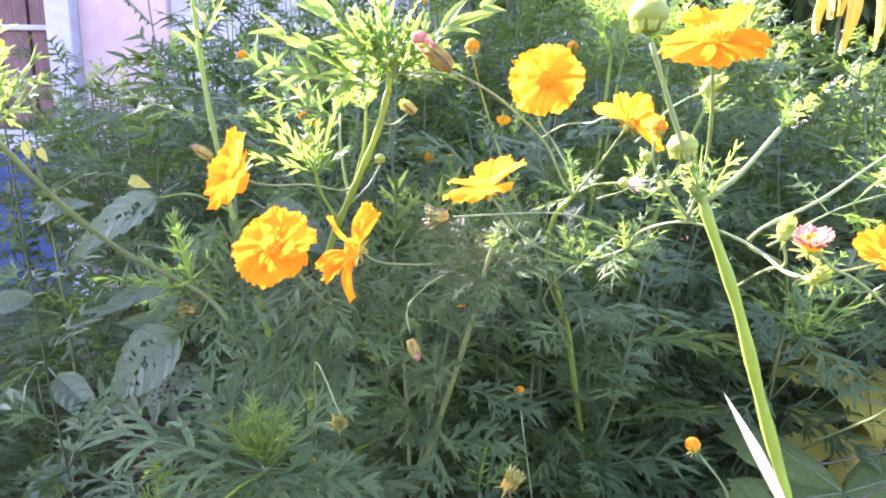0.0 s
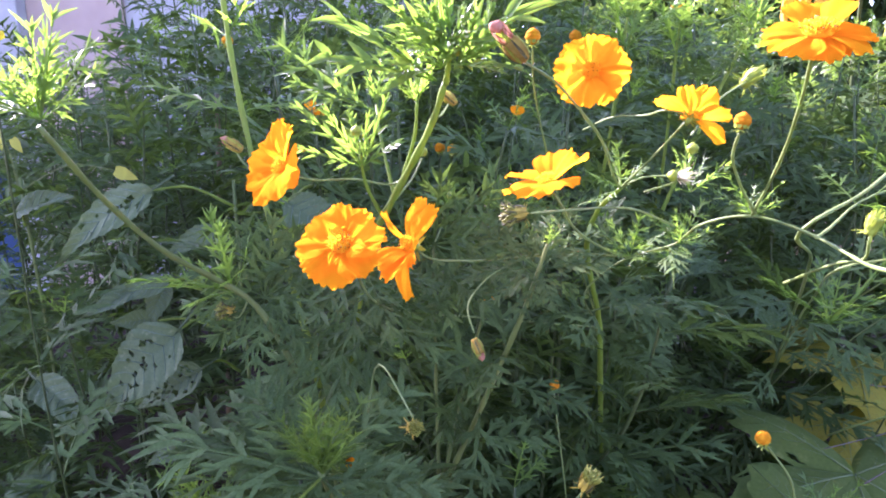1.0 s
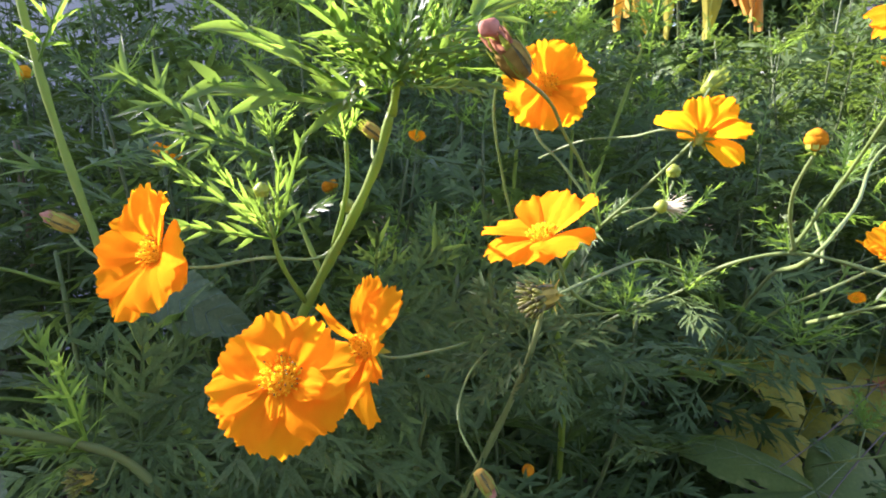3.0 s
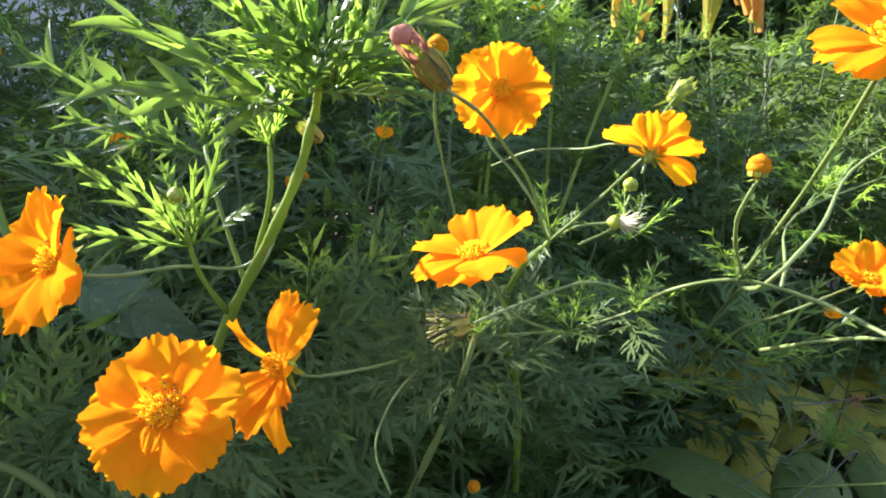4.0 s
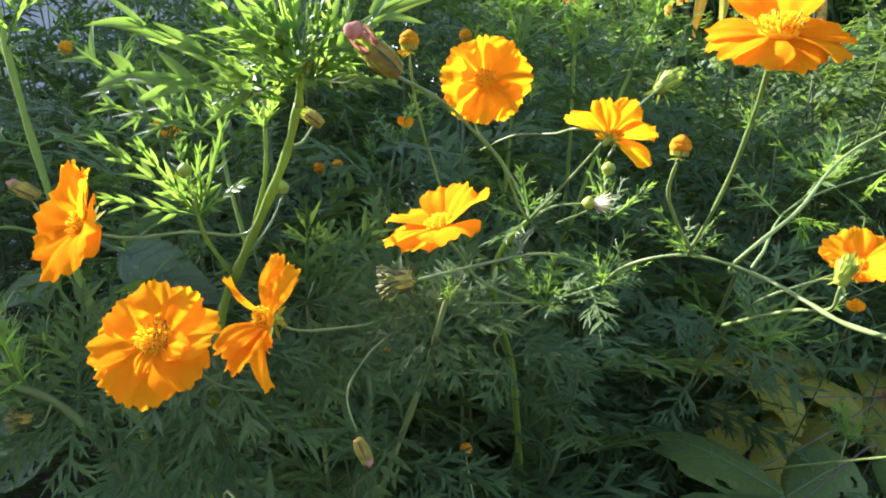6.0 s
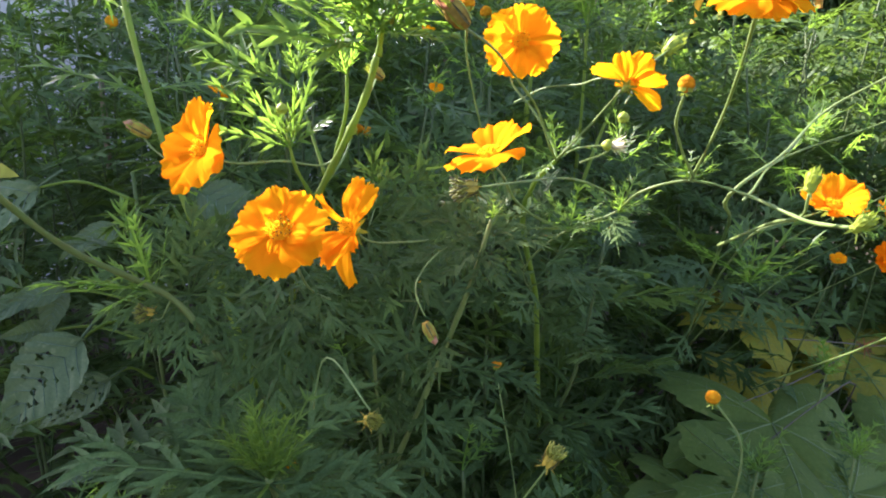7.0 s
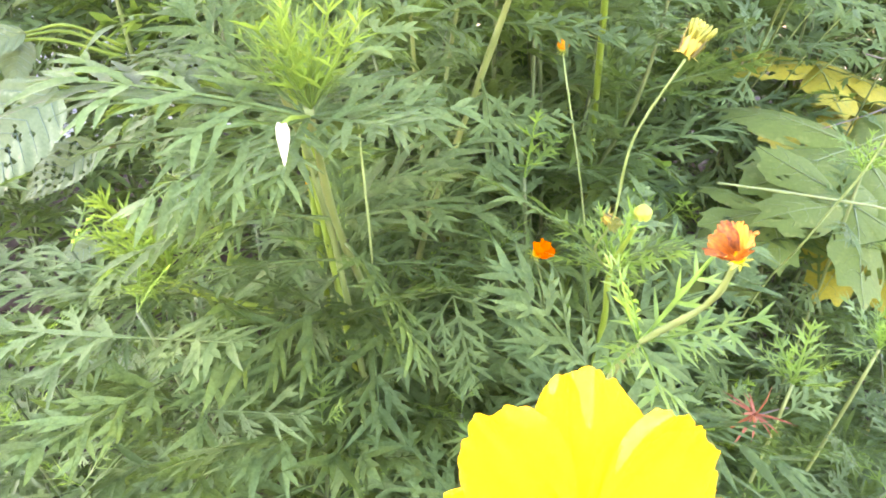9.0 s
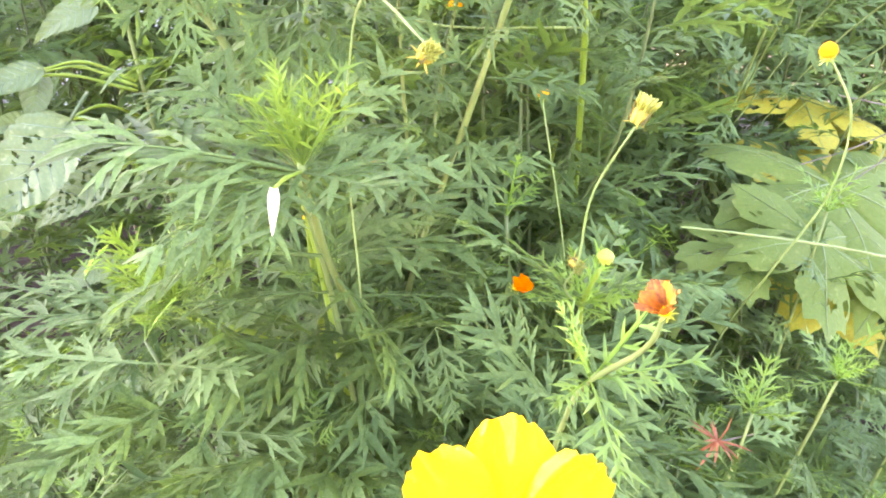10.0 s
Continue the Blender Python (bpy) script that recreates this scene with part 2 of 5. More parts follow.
def part(name, me, parent, m=None, label=""):
    """Links a mesh as one object under a thing or a part. Leaves of distant plants are gathered instead."""
    if name == "leaf" and GATHER is not None:
        GATHER.append((me, m))
        return None
    ob = new(name, me)
    ob.parent = parent
    if m is not None:
        ob.matrix_basis = m
    return tagged(ob, label)


def thing(name, at, label, category, group="", kind=""):
    ob = new(name)
    ob.empty_display_size = 0.05
    ob.location = at
    return tagged(ob, label, category, group, kind)


def smooth_line(pts, steps=6):
    """A curve through unevenly spaced points."""
    pts = [Vector(p) for p in pts]
    gaps = [max(1e-6, (b - a).length) for a, b in zip(pts, pts[1:])]
    slopes = [(b - a) / g for a, b, g in zip(pts, pts[1:], gaps)]
    tangents = [slopes[0]]
    for k in range(1, len(pts) - 1):
        tangents.append((slopes[k - 1] * gaps[k] + slopes[k] * gaps[k - 1]) / (gaps[k - 1] + gaps[k]))
    tangents.append(slopes[-1])
    out = []
    for k, g in enumerate(gaps):
        a, b, ta, tb = pts[k], pts[k + 1], tangents[k] * g, tangents[k + 1] * g
        for i in range(steps):
            t = i / steps
            out.append(a * (2 * t ** 3 - 3 * t * t + 1) + ta * (t ** 3 - 2 * t * t + t) + b * (3 * t * t - 2 * t ** 3) + tb * (t ** 3 - t * t))
    out.append(pts[-1])
    return out


def aim(at, way, scale=1.0, roll=0.0, up=(0, 0, 1)):
    """A pose whose y axis runs along way and whose z axis leans towards up."""
    y = Vector(way).normalized()
    x = y.cross(Vector(up))
    if x.length < 0.05:
        x = y.cross(Vector((1, 0, 0)))
    x.normalize()
    z = x.cross(y)
    m = Matrix((x, y, z)).transposed().to_4x4()
    return Matrix.Translation(at) @ m @ pose(0, 0, 0, 0, roll, 0) @ Matrix.Diagonal((scale, scale, scale, 1))


# ---- cosmos: leaves ----
def leaf_mesh(rnd, mat, pairs, width, lobes, droop, spread, fine, terminal=0.2):
    """A feathery compound leaf, one unit long, along y; lobes: side lobes to each leaflet."""
    g = Geo()
    st = (0, 0.25, 0.55, 0.8, 1.0) if fine else (0, 0.4, 0.75, 1.0)
    curl = rnd.uniform(-0.14, 0.14)

    def rachis(s):
        return Vector((curl * s * s, s, 0.10 * s - droop * s * s))

    g.tube([rachis(s) for s in (0, 0.25, 0.5, 0.75, 0.92)], [0.011, 0.009, 0.007, 0.005, 0.003], 4, False)
    g.blade(rachis(0.12), rachis(0.9) - rachis(0.1), Vector((0, 0, 1)), 0.86, min(0.045, width * 0.9), droop * 0.8, 0.2, st)
    for i in range(pairs):
        s = 0.22 + 0.62 * i / max(1, pairs - 1) + rnd.uniform(-0.03, 0.03)
        at, ahead = rachis(s), (rachis(s + 0.02) - rachis(s - 0.02)).normalized()
        size = spread * (0.44 - 0.24 * i / pairs) * (0.8 if i == 0 else 1.0)
        for sgn in (-1, 1):
            long = size * rnd.uniform(0.75, 1.15)
            a = radians((rnd.uniform(36, 62) if lobes else rnd.uniform(24, 44)) - 12 * i / pairs)
            way = ahead * math.cos(a) + Vector((sgn * math.sin(a), 0, rnd.uniform(-0.22, 0.26)))
            up = Vector((rnd.uniform(-0.3, 0.3), rnd.uniform(-0.2, 0.3), 1))
            sag = rnd.uniform(0.0, 0.35)
            g.blade(at, way, up, long, width * rnd.uniform(0.8, 1.2), sag, 0.3, st)
            if i < pairs - 1:
                for k in range(lobes if i < 3 else min(1, lobes)):
                    q = 0.26 + 0.27 * k
                    foot = at + way.normalized() * (long * q) - Vector((0, 0, sag * long * q * q))
                    for b in (-1, 1):
                        if rnd.random() < 0.15:
                            continue
                        sub = Matrix.Rotation(radians(rnd.uniform(26, 46)) * b, 3, "Z") @ way
                        g.blade(foot, sub, up, long * rnd.uniform(0.3, 0.5) * (1 - 0.2 * k), width * rnd.uniform(0.65, 0.85), rnd.uniform(0.05, 0.3), 0.3, st)
    g.blade(rachis(1.0 - terminal), rachis(0.95) - rachis(0.85), Vector((0, 0, 1)), terminal * 1.15, width, 0.2, 0.3, st)
    for sgn in (-1, 1):
        if lobes:
            g.blade(rachis(0.88), rachis(0.95) - rachis(0.85) + Vector((0.06 * sgn, 0, 0)), Vector((0, 0, 1)), 0.11, width * 0.7, 0.1, 0.3, st)
    return g.mesh("leaf", mat)


RND = random.Random(11)
LEAVES = [leaf_mesh(RND, M_LEAF, RND.choice((4, 5, 5)), RND.uniform(0.046, 0.062), 2, d, RND.uniform(0.95, 1.2), True) for d in (0.05, 0.15, 0.25, 0.35, 0.0, 0.3, 0.45, 0.2)]
BACK_LEAVES = [leaf_mesh(RND, M_LEAF, RND.choice((4, 5)), RND.uniform(0.06, 0.08), 1, d, RND.uniform(1.0, 1.25), False) for d in (0.1, 0.2, 0.3, 0.45, 0.15, 0.35)]
FILL_LEAVES = [leaf_mesh(RND, M_LEAF, RND.choice((4, 5)), RND.uniform(0.05, 0.068), 2, d, RND.uniform(1.0, 1.2), False) for d in (0.0, 0.1, 0.2, 0.3, 0.15, 0.05)]
YOUNG_LEAVES = [leaf_mesh(RND, M_YOUNG, RND.choice((4, 4, 5)), RND.uniform(0.036, 0.048), 1, d, RND.uniform(0.75, 0.95), True) for d in (-0.1, 0.05, 0.15, -0.2, 0.0)]
BROAD_YOUNG = [leaf_mesh(RND, M_YOUNG, 3, RND.uniform(0.078, 0.090), 0, d, 0.95, True, 0.42) for d in (0.1, 0.2, -0.05)]
FINGERS = [leaf_mesh(RND, M_YOUNG, RND.choice((4, 5)), RND.uniform(0.080, 0.098), 0, d, RND.uniform(0.55, 0.72), True, 0.4) for d in (-0.1, 0.05, 0.1, -0.15)]
NEEDLES = [leaf_mesh(RND, M_FRESH, 4, RND.uniform(0.026, 0.034), 1, d, RND.uniform(0.8, 1.0), False, 0.3) for d in (-0.15, 0.0, 0.1)]
COMBS = [leaf_mesh(RND, M_YOUNG, RND.choice((4, 5)), RND.uniform(0.052, 0.062), 0, d, RND.uniform(0.6, 0.75), True, 0.3) for d in (-0.1, 0.05, 0.1, -0.15)]


def young_tuft(plant, at, way, n, size, rnd, opening=45, pool=None):
    """A tip of small, fresh leaves that spread from one point."""
    way = Vector(way).normalized()
    side = way.orthogonal().normalized()
    for k in range(n):
        turn = Matrix.Rotation(2.4 * k + rnd.uniform(-0.4, 0.4), 3, way)
        a = radians(opening * math.sqrt((k + 0.5) / n) * rnd.uniform(0.8, 1.3))
        d = way * math.cos(a) + (turn @ side) * math.sin(a)
        part("leaf", rnd.choice(pool or YOUNG_LEAVES), plant, aim(Vector(at) - plant.location, d, size * rnd.uniform(0.65, 1.1), rnd.uniform(-30, 30), way))


def fan(plant, at, ways, pool, rnd, up=(0, -0.4, 0.9)):
    """Single leaves from one point, each given by the way to its tip; their length is the way's length."""
    for k, way in enumerate(ways):
        way = Vector(way)
        part("leaf", pool[k % len(pool)], plant, aim(Vector(at) - plant.location, way, way.length, rnd.uniform(-18, 18), up))


def stalk(plant, pts, r0, r1, mat=None, name="stem", sides=7):
    """A tapering stem through points of the world; returns the curve."""
    line = smooth_line(pts)
    g = Geo()
    n = len(line)
    local = [p - plant.location for p in line]
    if mat == M_THIN:
        r0, r1 = r0 * 0.75, r1 * 0.75
    swell = [1 + 0.12 * math.sin(i * 1.3) for i in range(n)]
    g.tube(local, [(r0 + (r1 - r0) * i / (n - 1)) * swell[i] for i in range(n)], sides)
    part(name, g.mesh(name, mat or M_STEM), plant)
    return line


def leafy(plant, line, start, end, spacing, size0, size1, rnd, pool=None, lift=0.35, limit=None):
    """Opposite pairs of leaves along a curve, each pair turned a quarter."""
    lengths = [0.0]
    for a, b in zip(line, line[1:]):
        lengths.append(lengths[-1] + (b - a).length)
    total, k = lengths[-1], 0
    s = start
    turn0 = rnd.uniform(0, math.pi)
    while s < end:
        d = s * total
        i = max(j for j in range(len(lengths)) if lengths[j] <= d)
        i = min(i, len(line) - 2)
        f = (d - lengths[i]) / max(1e-6, lengths[i + 1] - lengths[i])
        p = line[i].lerp(line[i + 1], min(1, f))
        way = (line[i + 1] - line[i]).normalized()
        side = way.orthogonal().normalized()
        size = size0 + (size1 - size0) * (s - start) / max(1e-6, end - start)
        for b in (0, 1):
            a = turn0 + k * 1.57 + b * math.pi + rnd.uniform(-0.35, 0.35)
            out = Matrix.Rotation(a, 3, way) @ side
            d2 = out + way * (lift + rnd.uniform(-0.25, 0.35)) + Vector((rnd.uniform(-0.25, 0.25), rnd.uniform(-0.25, 0.25), rnd.uniform(-0.2, 0.2)))
            z = size * rnd.uniform(0.8, 1.15)
            if limit and not limit(p + d2.normalized() * z * 0.75):
                continue
            part("leaf", rnd.choice(pool or LEAVES), plant, aim(p - plant.location, d2, z, rnd.uniform(-45, 45)))
        s += spacing / total * rnd.uniform(0.8, 1.2)
        k += 1


# ---- cosmos: flowers and buds ----
def petal_mesh(rnd, mat, width=0.8, cup=0.22, notch=1.0):
    """One petal, a unit long along y, ribbed, with a toothed end."""
    g = Geo()
    teeth = rnd.uniform(0, 6)
    bend = rnd.uniform(-0.10, 0.10)
    nu = 29
    lobes = rnd.choice((3, 4, 5))

    def f(u, v):
        x = 2 * u - 1
        w = width * 0.5 * (0.16 + 0.84 * math.sin(math.pi * 0.5 * min(1.0, v / 0.68)) ** 1.05) * (1 - 0.20 * max(0, v - 0.72) / 0.28)
        tooth = 0.085 * abs(math.cos(x * lobes * 1.35 + 0.25 * bend)) ** 0.8 + 0.045 * abs(math.cos(x * lobes * 3.4 + teeth))
        tooth = tooth * notch - 0.17 * abs(x) ** 2.2
        y = v * (0.93 + tooth * v ** 5)
        z = cup * math.sin(v * 2.0) * 0.5 - 0.28 * v ** 3 * cup * 2 + 0.05 * x * x * (1 - v)
        z += 0.012 * math.cos(x * 9.5) * math.sin(math.pi * min(1, v * 0.9 + 0.1)) + 0.05 * bend * math.sin(3 * x + 4 * v)
        z += 0.045 * math.sin(5 * x + teeth) * v * v + 0.03 * math.sin(11 * x + 2 * teeth) * v ** 6
        return (x * w + bend * v * v, y, z)

    g.grid(nu, 13, f)
    return g.mesh("petal", mat)


def centre_mesh(rnd, r):
    """Yellow brush of florets with dark anthers over a green calyx, along z."""
    g = Geo()
    z = Vector((0, 0, 1))
    g.slot = 0
    g.ball(Vector((0, 0, 0)), z, r * 0.85, r * 0.45, 6, 14)
    for k in range(84):
        q = math.sqrt((k + 0.5) / 84)
        a = 2.39996 * k
        foot = Vector((math.cos(a) * q * r * 0.85, math.sin(a) * q * r * 0.85, r * 0.38 * math.sqrt(max(0.0, 1 - q * q))))
        way = (z + Vector((math.cos(a), math.sin(a), 0)) * q * 0.9 + Vector((rnd.uniform(-0.3, 0.3), rnd.uniform(-0.3, 0.3), 0))).normalized()
        top = foot + way * r * rnd.uniform(0.25, 0.6)
        g.slot = 0
        g.tube([foot, foot.lerp(top, 0.6), top], [r * 0.05, r * 0.06, r * 0.075], 4)
        if rnd.random() < 0.24:
            g.slot = 1
            g.ball(top, way, r * 0.06, r * 0.09, 3, 5)
    g.slot = 2
    g.ball(Vector((0, 0, -r * 0.8)), z, r * 0.55, r * 0.62, 6, 10, lambda u: 0.35 + 0.65 * u ** 0.7)
    for k in range(8):
        a = 2 * math.pi * k / 8
        out = Vector((math.cos(a), math.sin(a), 0.15))
        g.blade(Vector((0, 0, -r * 0.75)) + out * r * 0.5, out, z, r * 1.3, r * 0.5, 0.1, 0.3)
    return g.mesh("flower_centre", M_CENTRE, M_ANTHER, M_CALYX)


CENTRES = [centre_mesh(RND, 0.0063) for _ in range(3)]


def flower(plant, at, facing, size, rnd, petals=8, inner=4, open_angle=12, mat=None, label="", wide=(0.8, 1.0), plan=(), core=1.0):
    """A bloom of two rings of petals. facing: the way it looks; open_angle: degrees the petals rise."""
    z = Vector(facing).normalized()
    x = Vector((0, 0, 1)).cross(z)
    x = x.normalized() if x.length > 0.05 else Vector((1, 0, 0))
    y = z.cross(x)
    m = Matrix.Translation(Vector(at) - plant.location) @ Matrix((x, y, z)).transposed().to_4x4()
    m = m @ Matrix.Diagonal((core, core, core, 1))
    size /= core
    head = part("flower", rnd.choice(CENTRES), plant, m, label)
    for a, tilt, width, s in plan:
        p = pose(0, 0, -0.001, 0, 0, a) @ pose(0, 0.003, 0, tilt, rnd.uniform(-12, 12), 0)
        part("petal", petal_mesh(rnd, mat or M_PETAL, width, rnd.uniform(0.1, 0.3), 0.55 if mat == M_GOLD else 1.0), head, p @ Matrix.Diagonal((size * s, size * s, size * s, 1)))
    for ring, count in ((0, petals), (1, inner)):
        for k in range(count):
            a = 360 * (k + 0.5 * ring) / count + rnd.uniform(-7, 7)
            tilt = open_angle + 20 * ring + rnd.uniform(-7, 7)
            s = size * (1 - 0.2 * ring) * rnd.uniform(0.93, 1.05)
            p = pose(0, 0, -0.001 + 0.0012 * ring + 0.0004 * (k % 2), 0, 0, a) @ pose(0, 0.0032, 0, tilt, rnd.uniform(-10, 10), 0)
            part("petal", petal_mesh(rnd, mat or M_PETAL, rnd.uniform(*wide), rnd.uniform(0.1, 0.3)), head, p @ Matrix.Diagonal((s, s, s, 1)))
    return head


def bud(plant, at, way, r, rnd, state="green", label=""):
    """A bud or spent head: green, orange (about to open), seed (dry head), dry (straw), spent (wilted petals at its tip)."""
    g = Geo()
    z = Vector((0, 0, 1))
    mats = [M_CALYX, M_BUD]
    if state in ("green", "orange"):
        g.slot = 1 if state == "orange" else 0
        g.ball(Vector((0, 0, r * 0.2)), z, r, r * 0.95, 8, 12)
        if state == "orange":
            g.ball(Vector((0, 0, r * 0.6)), z, r * 0.9, r * 0.7, 7, 12)
            for k in range(8):
                a = 2 * math.pi * k / 8
                out = Vector((math.cos(a), math.sin(a), 0))
                g.blade(Vector((0, 0, r * 0.25)) + out * r * 0.93, z - out * 0.3, out, r * 1.15, r * 0.66, 0.35, 0.15)
        g.slot = 0
        for k in range(8):
            a = 2 * math.pi * k / 8
            out = Vector((math.cos(a), math.sin(a), 0))
            g.blade(Vector((0, 0, -r * 0.6)) + out * r * 0.72, z + out * 0.3, out, r * (0.95 if state == "orange" else 1.5), r * 0.6, 0.35, 0.2)
            low = out + Vector((0, 0, -0.1 if state == "orange" else 0.5))
            g.blade(Vector((0, 0, -r * 0.8)), low, z, r * 1.1, r * 0.3, 0.2, 0.2)
    elif state == "spiky":
        g.ball(Vector((0, 0, 0)), z, r * 0.62, r * 0.8, 7, 12, lambda u: 0.7 + 0.3 * u)
        for k in range(26):
            a, q = 2.4 * k, k / 26
            out = Vector((math.cos(a), math.sin(a), 0))
            g.blade(out * r * (0.5 - 0.3 * q) + Vector((0, 0, r * (0.9 * q - 0.4))), z + out * (0.55 - 0.4 * q), out, r * rnd.uniform(0.9, 1.35), r * 0.36, 0.1, 0.3)
        for k in range(7):
            a = 2 * math.pi * k / 7
            out = Vector((math.cos(a), math.sin(a), rnd.uniform(-0.5, 0.3)))
            g.blade(Vector((0, 0, -r * 0.5)), out, z, r * 1.6, r * 0.3, 0.2, 0.2)
    elif state in ("seed", "tassel"):
        mats = [M_TASSEL, M_OCHRE, M_SEED]
        tight, body = (0.42, 0.62) if state == "tassel" else (0.9, 0.62)
        count = 38 if state == "tassel" else 60
        for k in range(count):
            q, a = math.sqrt((k + 0.5) / count), 2.4 * k
            g.slot = 2 if state == "seed" and k % 3 == 0 else 0
            d = Vector((math.cos(a) * q * tight, math.sin(a) * q * tight, 1)).normalized()
            s0 = Vector((math.cos(a), math.sin(a), 0)) * q * r * 0.4
            g.tube([s0, s0 + d * r * 0.8, s0 + d * r * rnd.uniform(0.9, 1.35)], [r * 0.09, r * 0.12, r * 0.07], 4)
        g.slot = 1
        g.ball(Vector((0, 0, -r * 0.1)), z, r * body, r * body * 1.15, 8, 12)
        for k in range(9):
            g.slot = 2 if k % 3 == 0 else 1
            a = 2 * math.pi * k / 9
            out = Vector((math.cos(a), math.sin(a), 0))
            g.blade(out * r * 0.5 - Vector((0, 0, r * 0.7)), z + out * 0.3, out, r * rnd.uniform(1.2, 1.8), r * 0.34, 0.1, 0.2)
        for k in range(7):
            a = 2 * math.pi * k / 7
            g.blade(Vector((0, 0, -r * 0.7)), Vector((math.cos(a), math.sin(a), 0.1)), z, r * rnd.uniform(0.8, 1.4), r * 0.2, 0.2, 0.2)
    elif state == "dry":
        mats = [M_STRAW, M_CALYX]
        for k in range(32):
            a = 2.4 * k
            d = Vector((math.cos(a), math.sin(a), rnd.uniform(0.9, 3.4)))
            g.blade(Vector((0, 0, -r * 0.3)), d, z, r * rnd.uniform(1.3, 2.2), r * 0.2, rnd.uniform(-0.2, 0.3), 0.3)
        g.slot = 1
        g.ball(Vector((0, 0, -r * 0.3)), z, r * 0.5, r * 0.5, 5, 9)
    else:
        mats = [M_CALYX, M_TAN, M_WILT, M_SEED]
        reach = 2.5 if r > 0.0055 else 1.5
        g.slot = 1
        g.ball(Vector((0, 0, -r * 0.2)), z, r * 0.92, r * 1.2, 9, 12, lambda u: 0.35 + 0.65 * math.sin(math.pi * (0.1 + 0.72 * u)))
        for k in range(8):
            g.slot = 3 if k % 2 else 0
            a = 2 * math.pi * k / 8
            out = Vector((math.cos(a), math.sin(a), 0))
            g.blade(Vector((0, 0, -r * 1.2)) + out * r * 0.72, z + out * 0.2, out, r * rnd.uniform(2.3, 3.0), r * 0.32, 0.12, 0.5)
        g.slot = 0
        for k in range(9):
            a = 2 * math.pi * k / 9
            out = Vector((math.cos(a), math.sin(a), 0))
            g.blade(out * r * 0.5 + Vector((0, 0, r * 0.5)), z + out * rnd.uniform(-0.1, 0.25), out, r * rnd.uniform(0.9, 1.4), r * 0.4, 0.1, 0.4)
        if state == "spent":
            g.slot = 2
            first = len(g.v)
            g.ball(Vector((0, 0, r * reach)), z, r * 0.6, r * 0.62, 8, 11)
            for q in range(first, len(g.v)):
                g.v[q] = g.v[q] + noise.noise_vector(g.v[q] * (2.2 / r)) * (r * 0.22)
            for k in range(11):
                a = 2 * math.pi * k / 11
                g.slot = 0 if k % 3 == 1 else 2
                out = Vector((math.cos(a) * 0.12, math.sin(a) * 0.12, 1))
                g.blade(Vector((math.cos(a), math.sin(a), 0)) * r * 0.5 + Vector((0, 0, r * 0.9)), out, Vector((math.cos(a), math.sin(a), 0)), r * (reach - 1) * rnd.uniform(0.9, 1.25), r * 0.55, rnd.uniform(-0.2, 0.2), 0.5)
    zz = Vector(way).normalized()
    xx = zz.orthogonal().normalized()
    m = Matrix.Translation(Vector(at) - plant.location) @ Matrix((xx, zz.cross(xx), zz)).transposed().to_4x4()
    names = {"tassel": "seed_head", "spiky": "bud", "green": "bud", "orange": "bud", "seed": "seed_head", "dry": "seed_head", "spent": "spent_flower", "husk": "spent_flower"}
    return part(names[state], g.mesh(names[state], *mats), plant, m, label)


# ---- ground and distance ----
g = Geo()
g.grid(61, 61, lambda u, v: ((u - 0.5) * 80, (v - 0.35) * 80, 0.05 * noise.noise(Vector((u * 40, v * 40, 0)))  - 0.05))
tagged(new("ground", g.mesh("ground", M_SOIL)), "dark bare garden soil under the flower bed", "ground", kind="structure")
near_soil = Geo()
near_soil.grid(70, 70, lambda u, v: (-2.2 + 5.2 * u, -0.6 + 3.4 * v, 0.03 * noise.noise(Vector((u * 22, v * 15, 3))) + 0.012 * noise.noise(Vector((u * 90, v * 60, 7))) + 0.05 - 0.16 * max(0.0, 1 - min(u, v, 1 - u, 1 - v) / 0.12) ** 2))
tagged(new("flower_bed", near_soil.mesh("flower_bed", M_SOIL)), "rough dark soil of the flower bed", "soil", kind="structure")


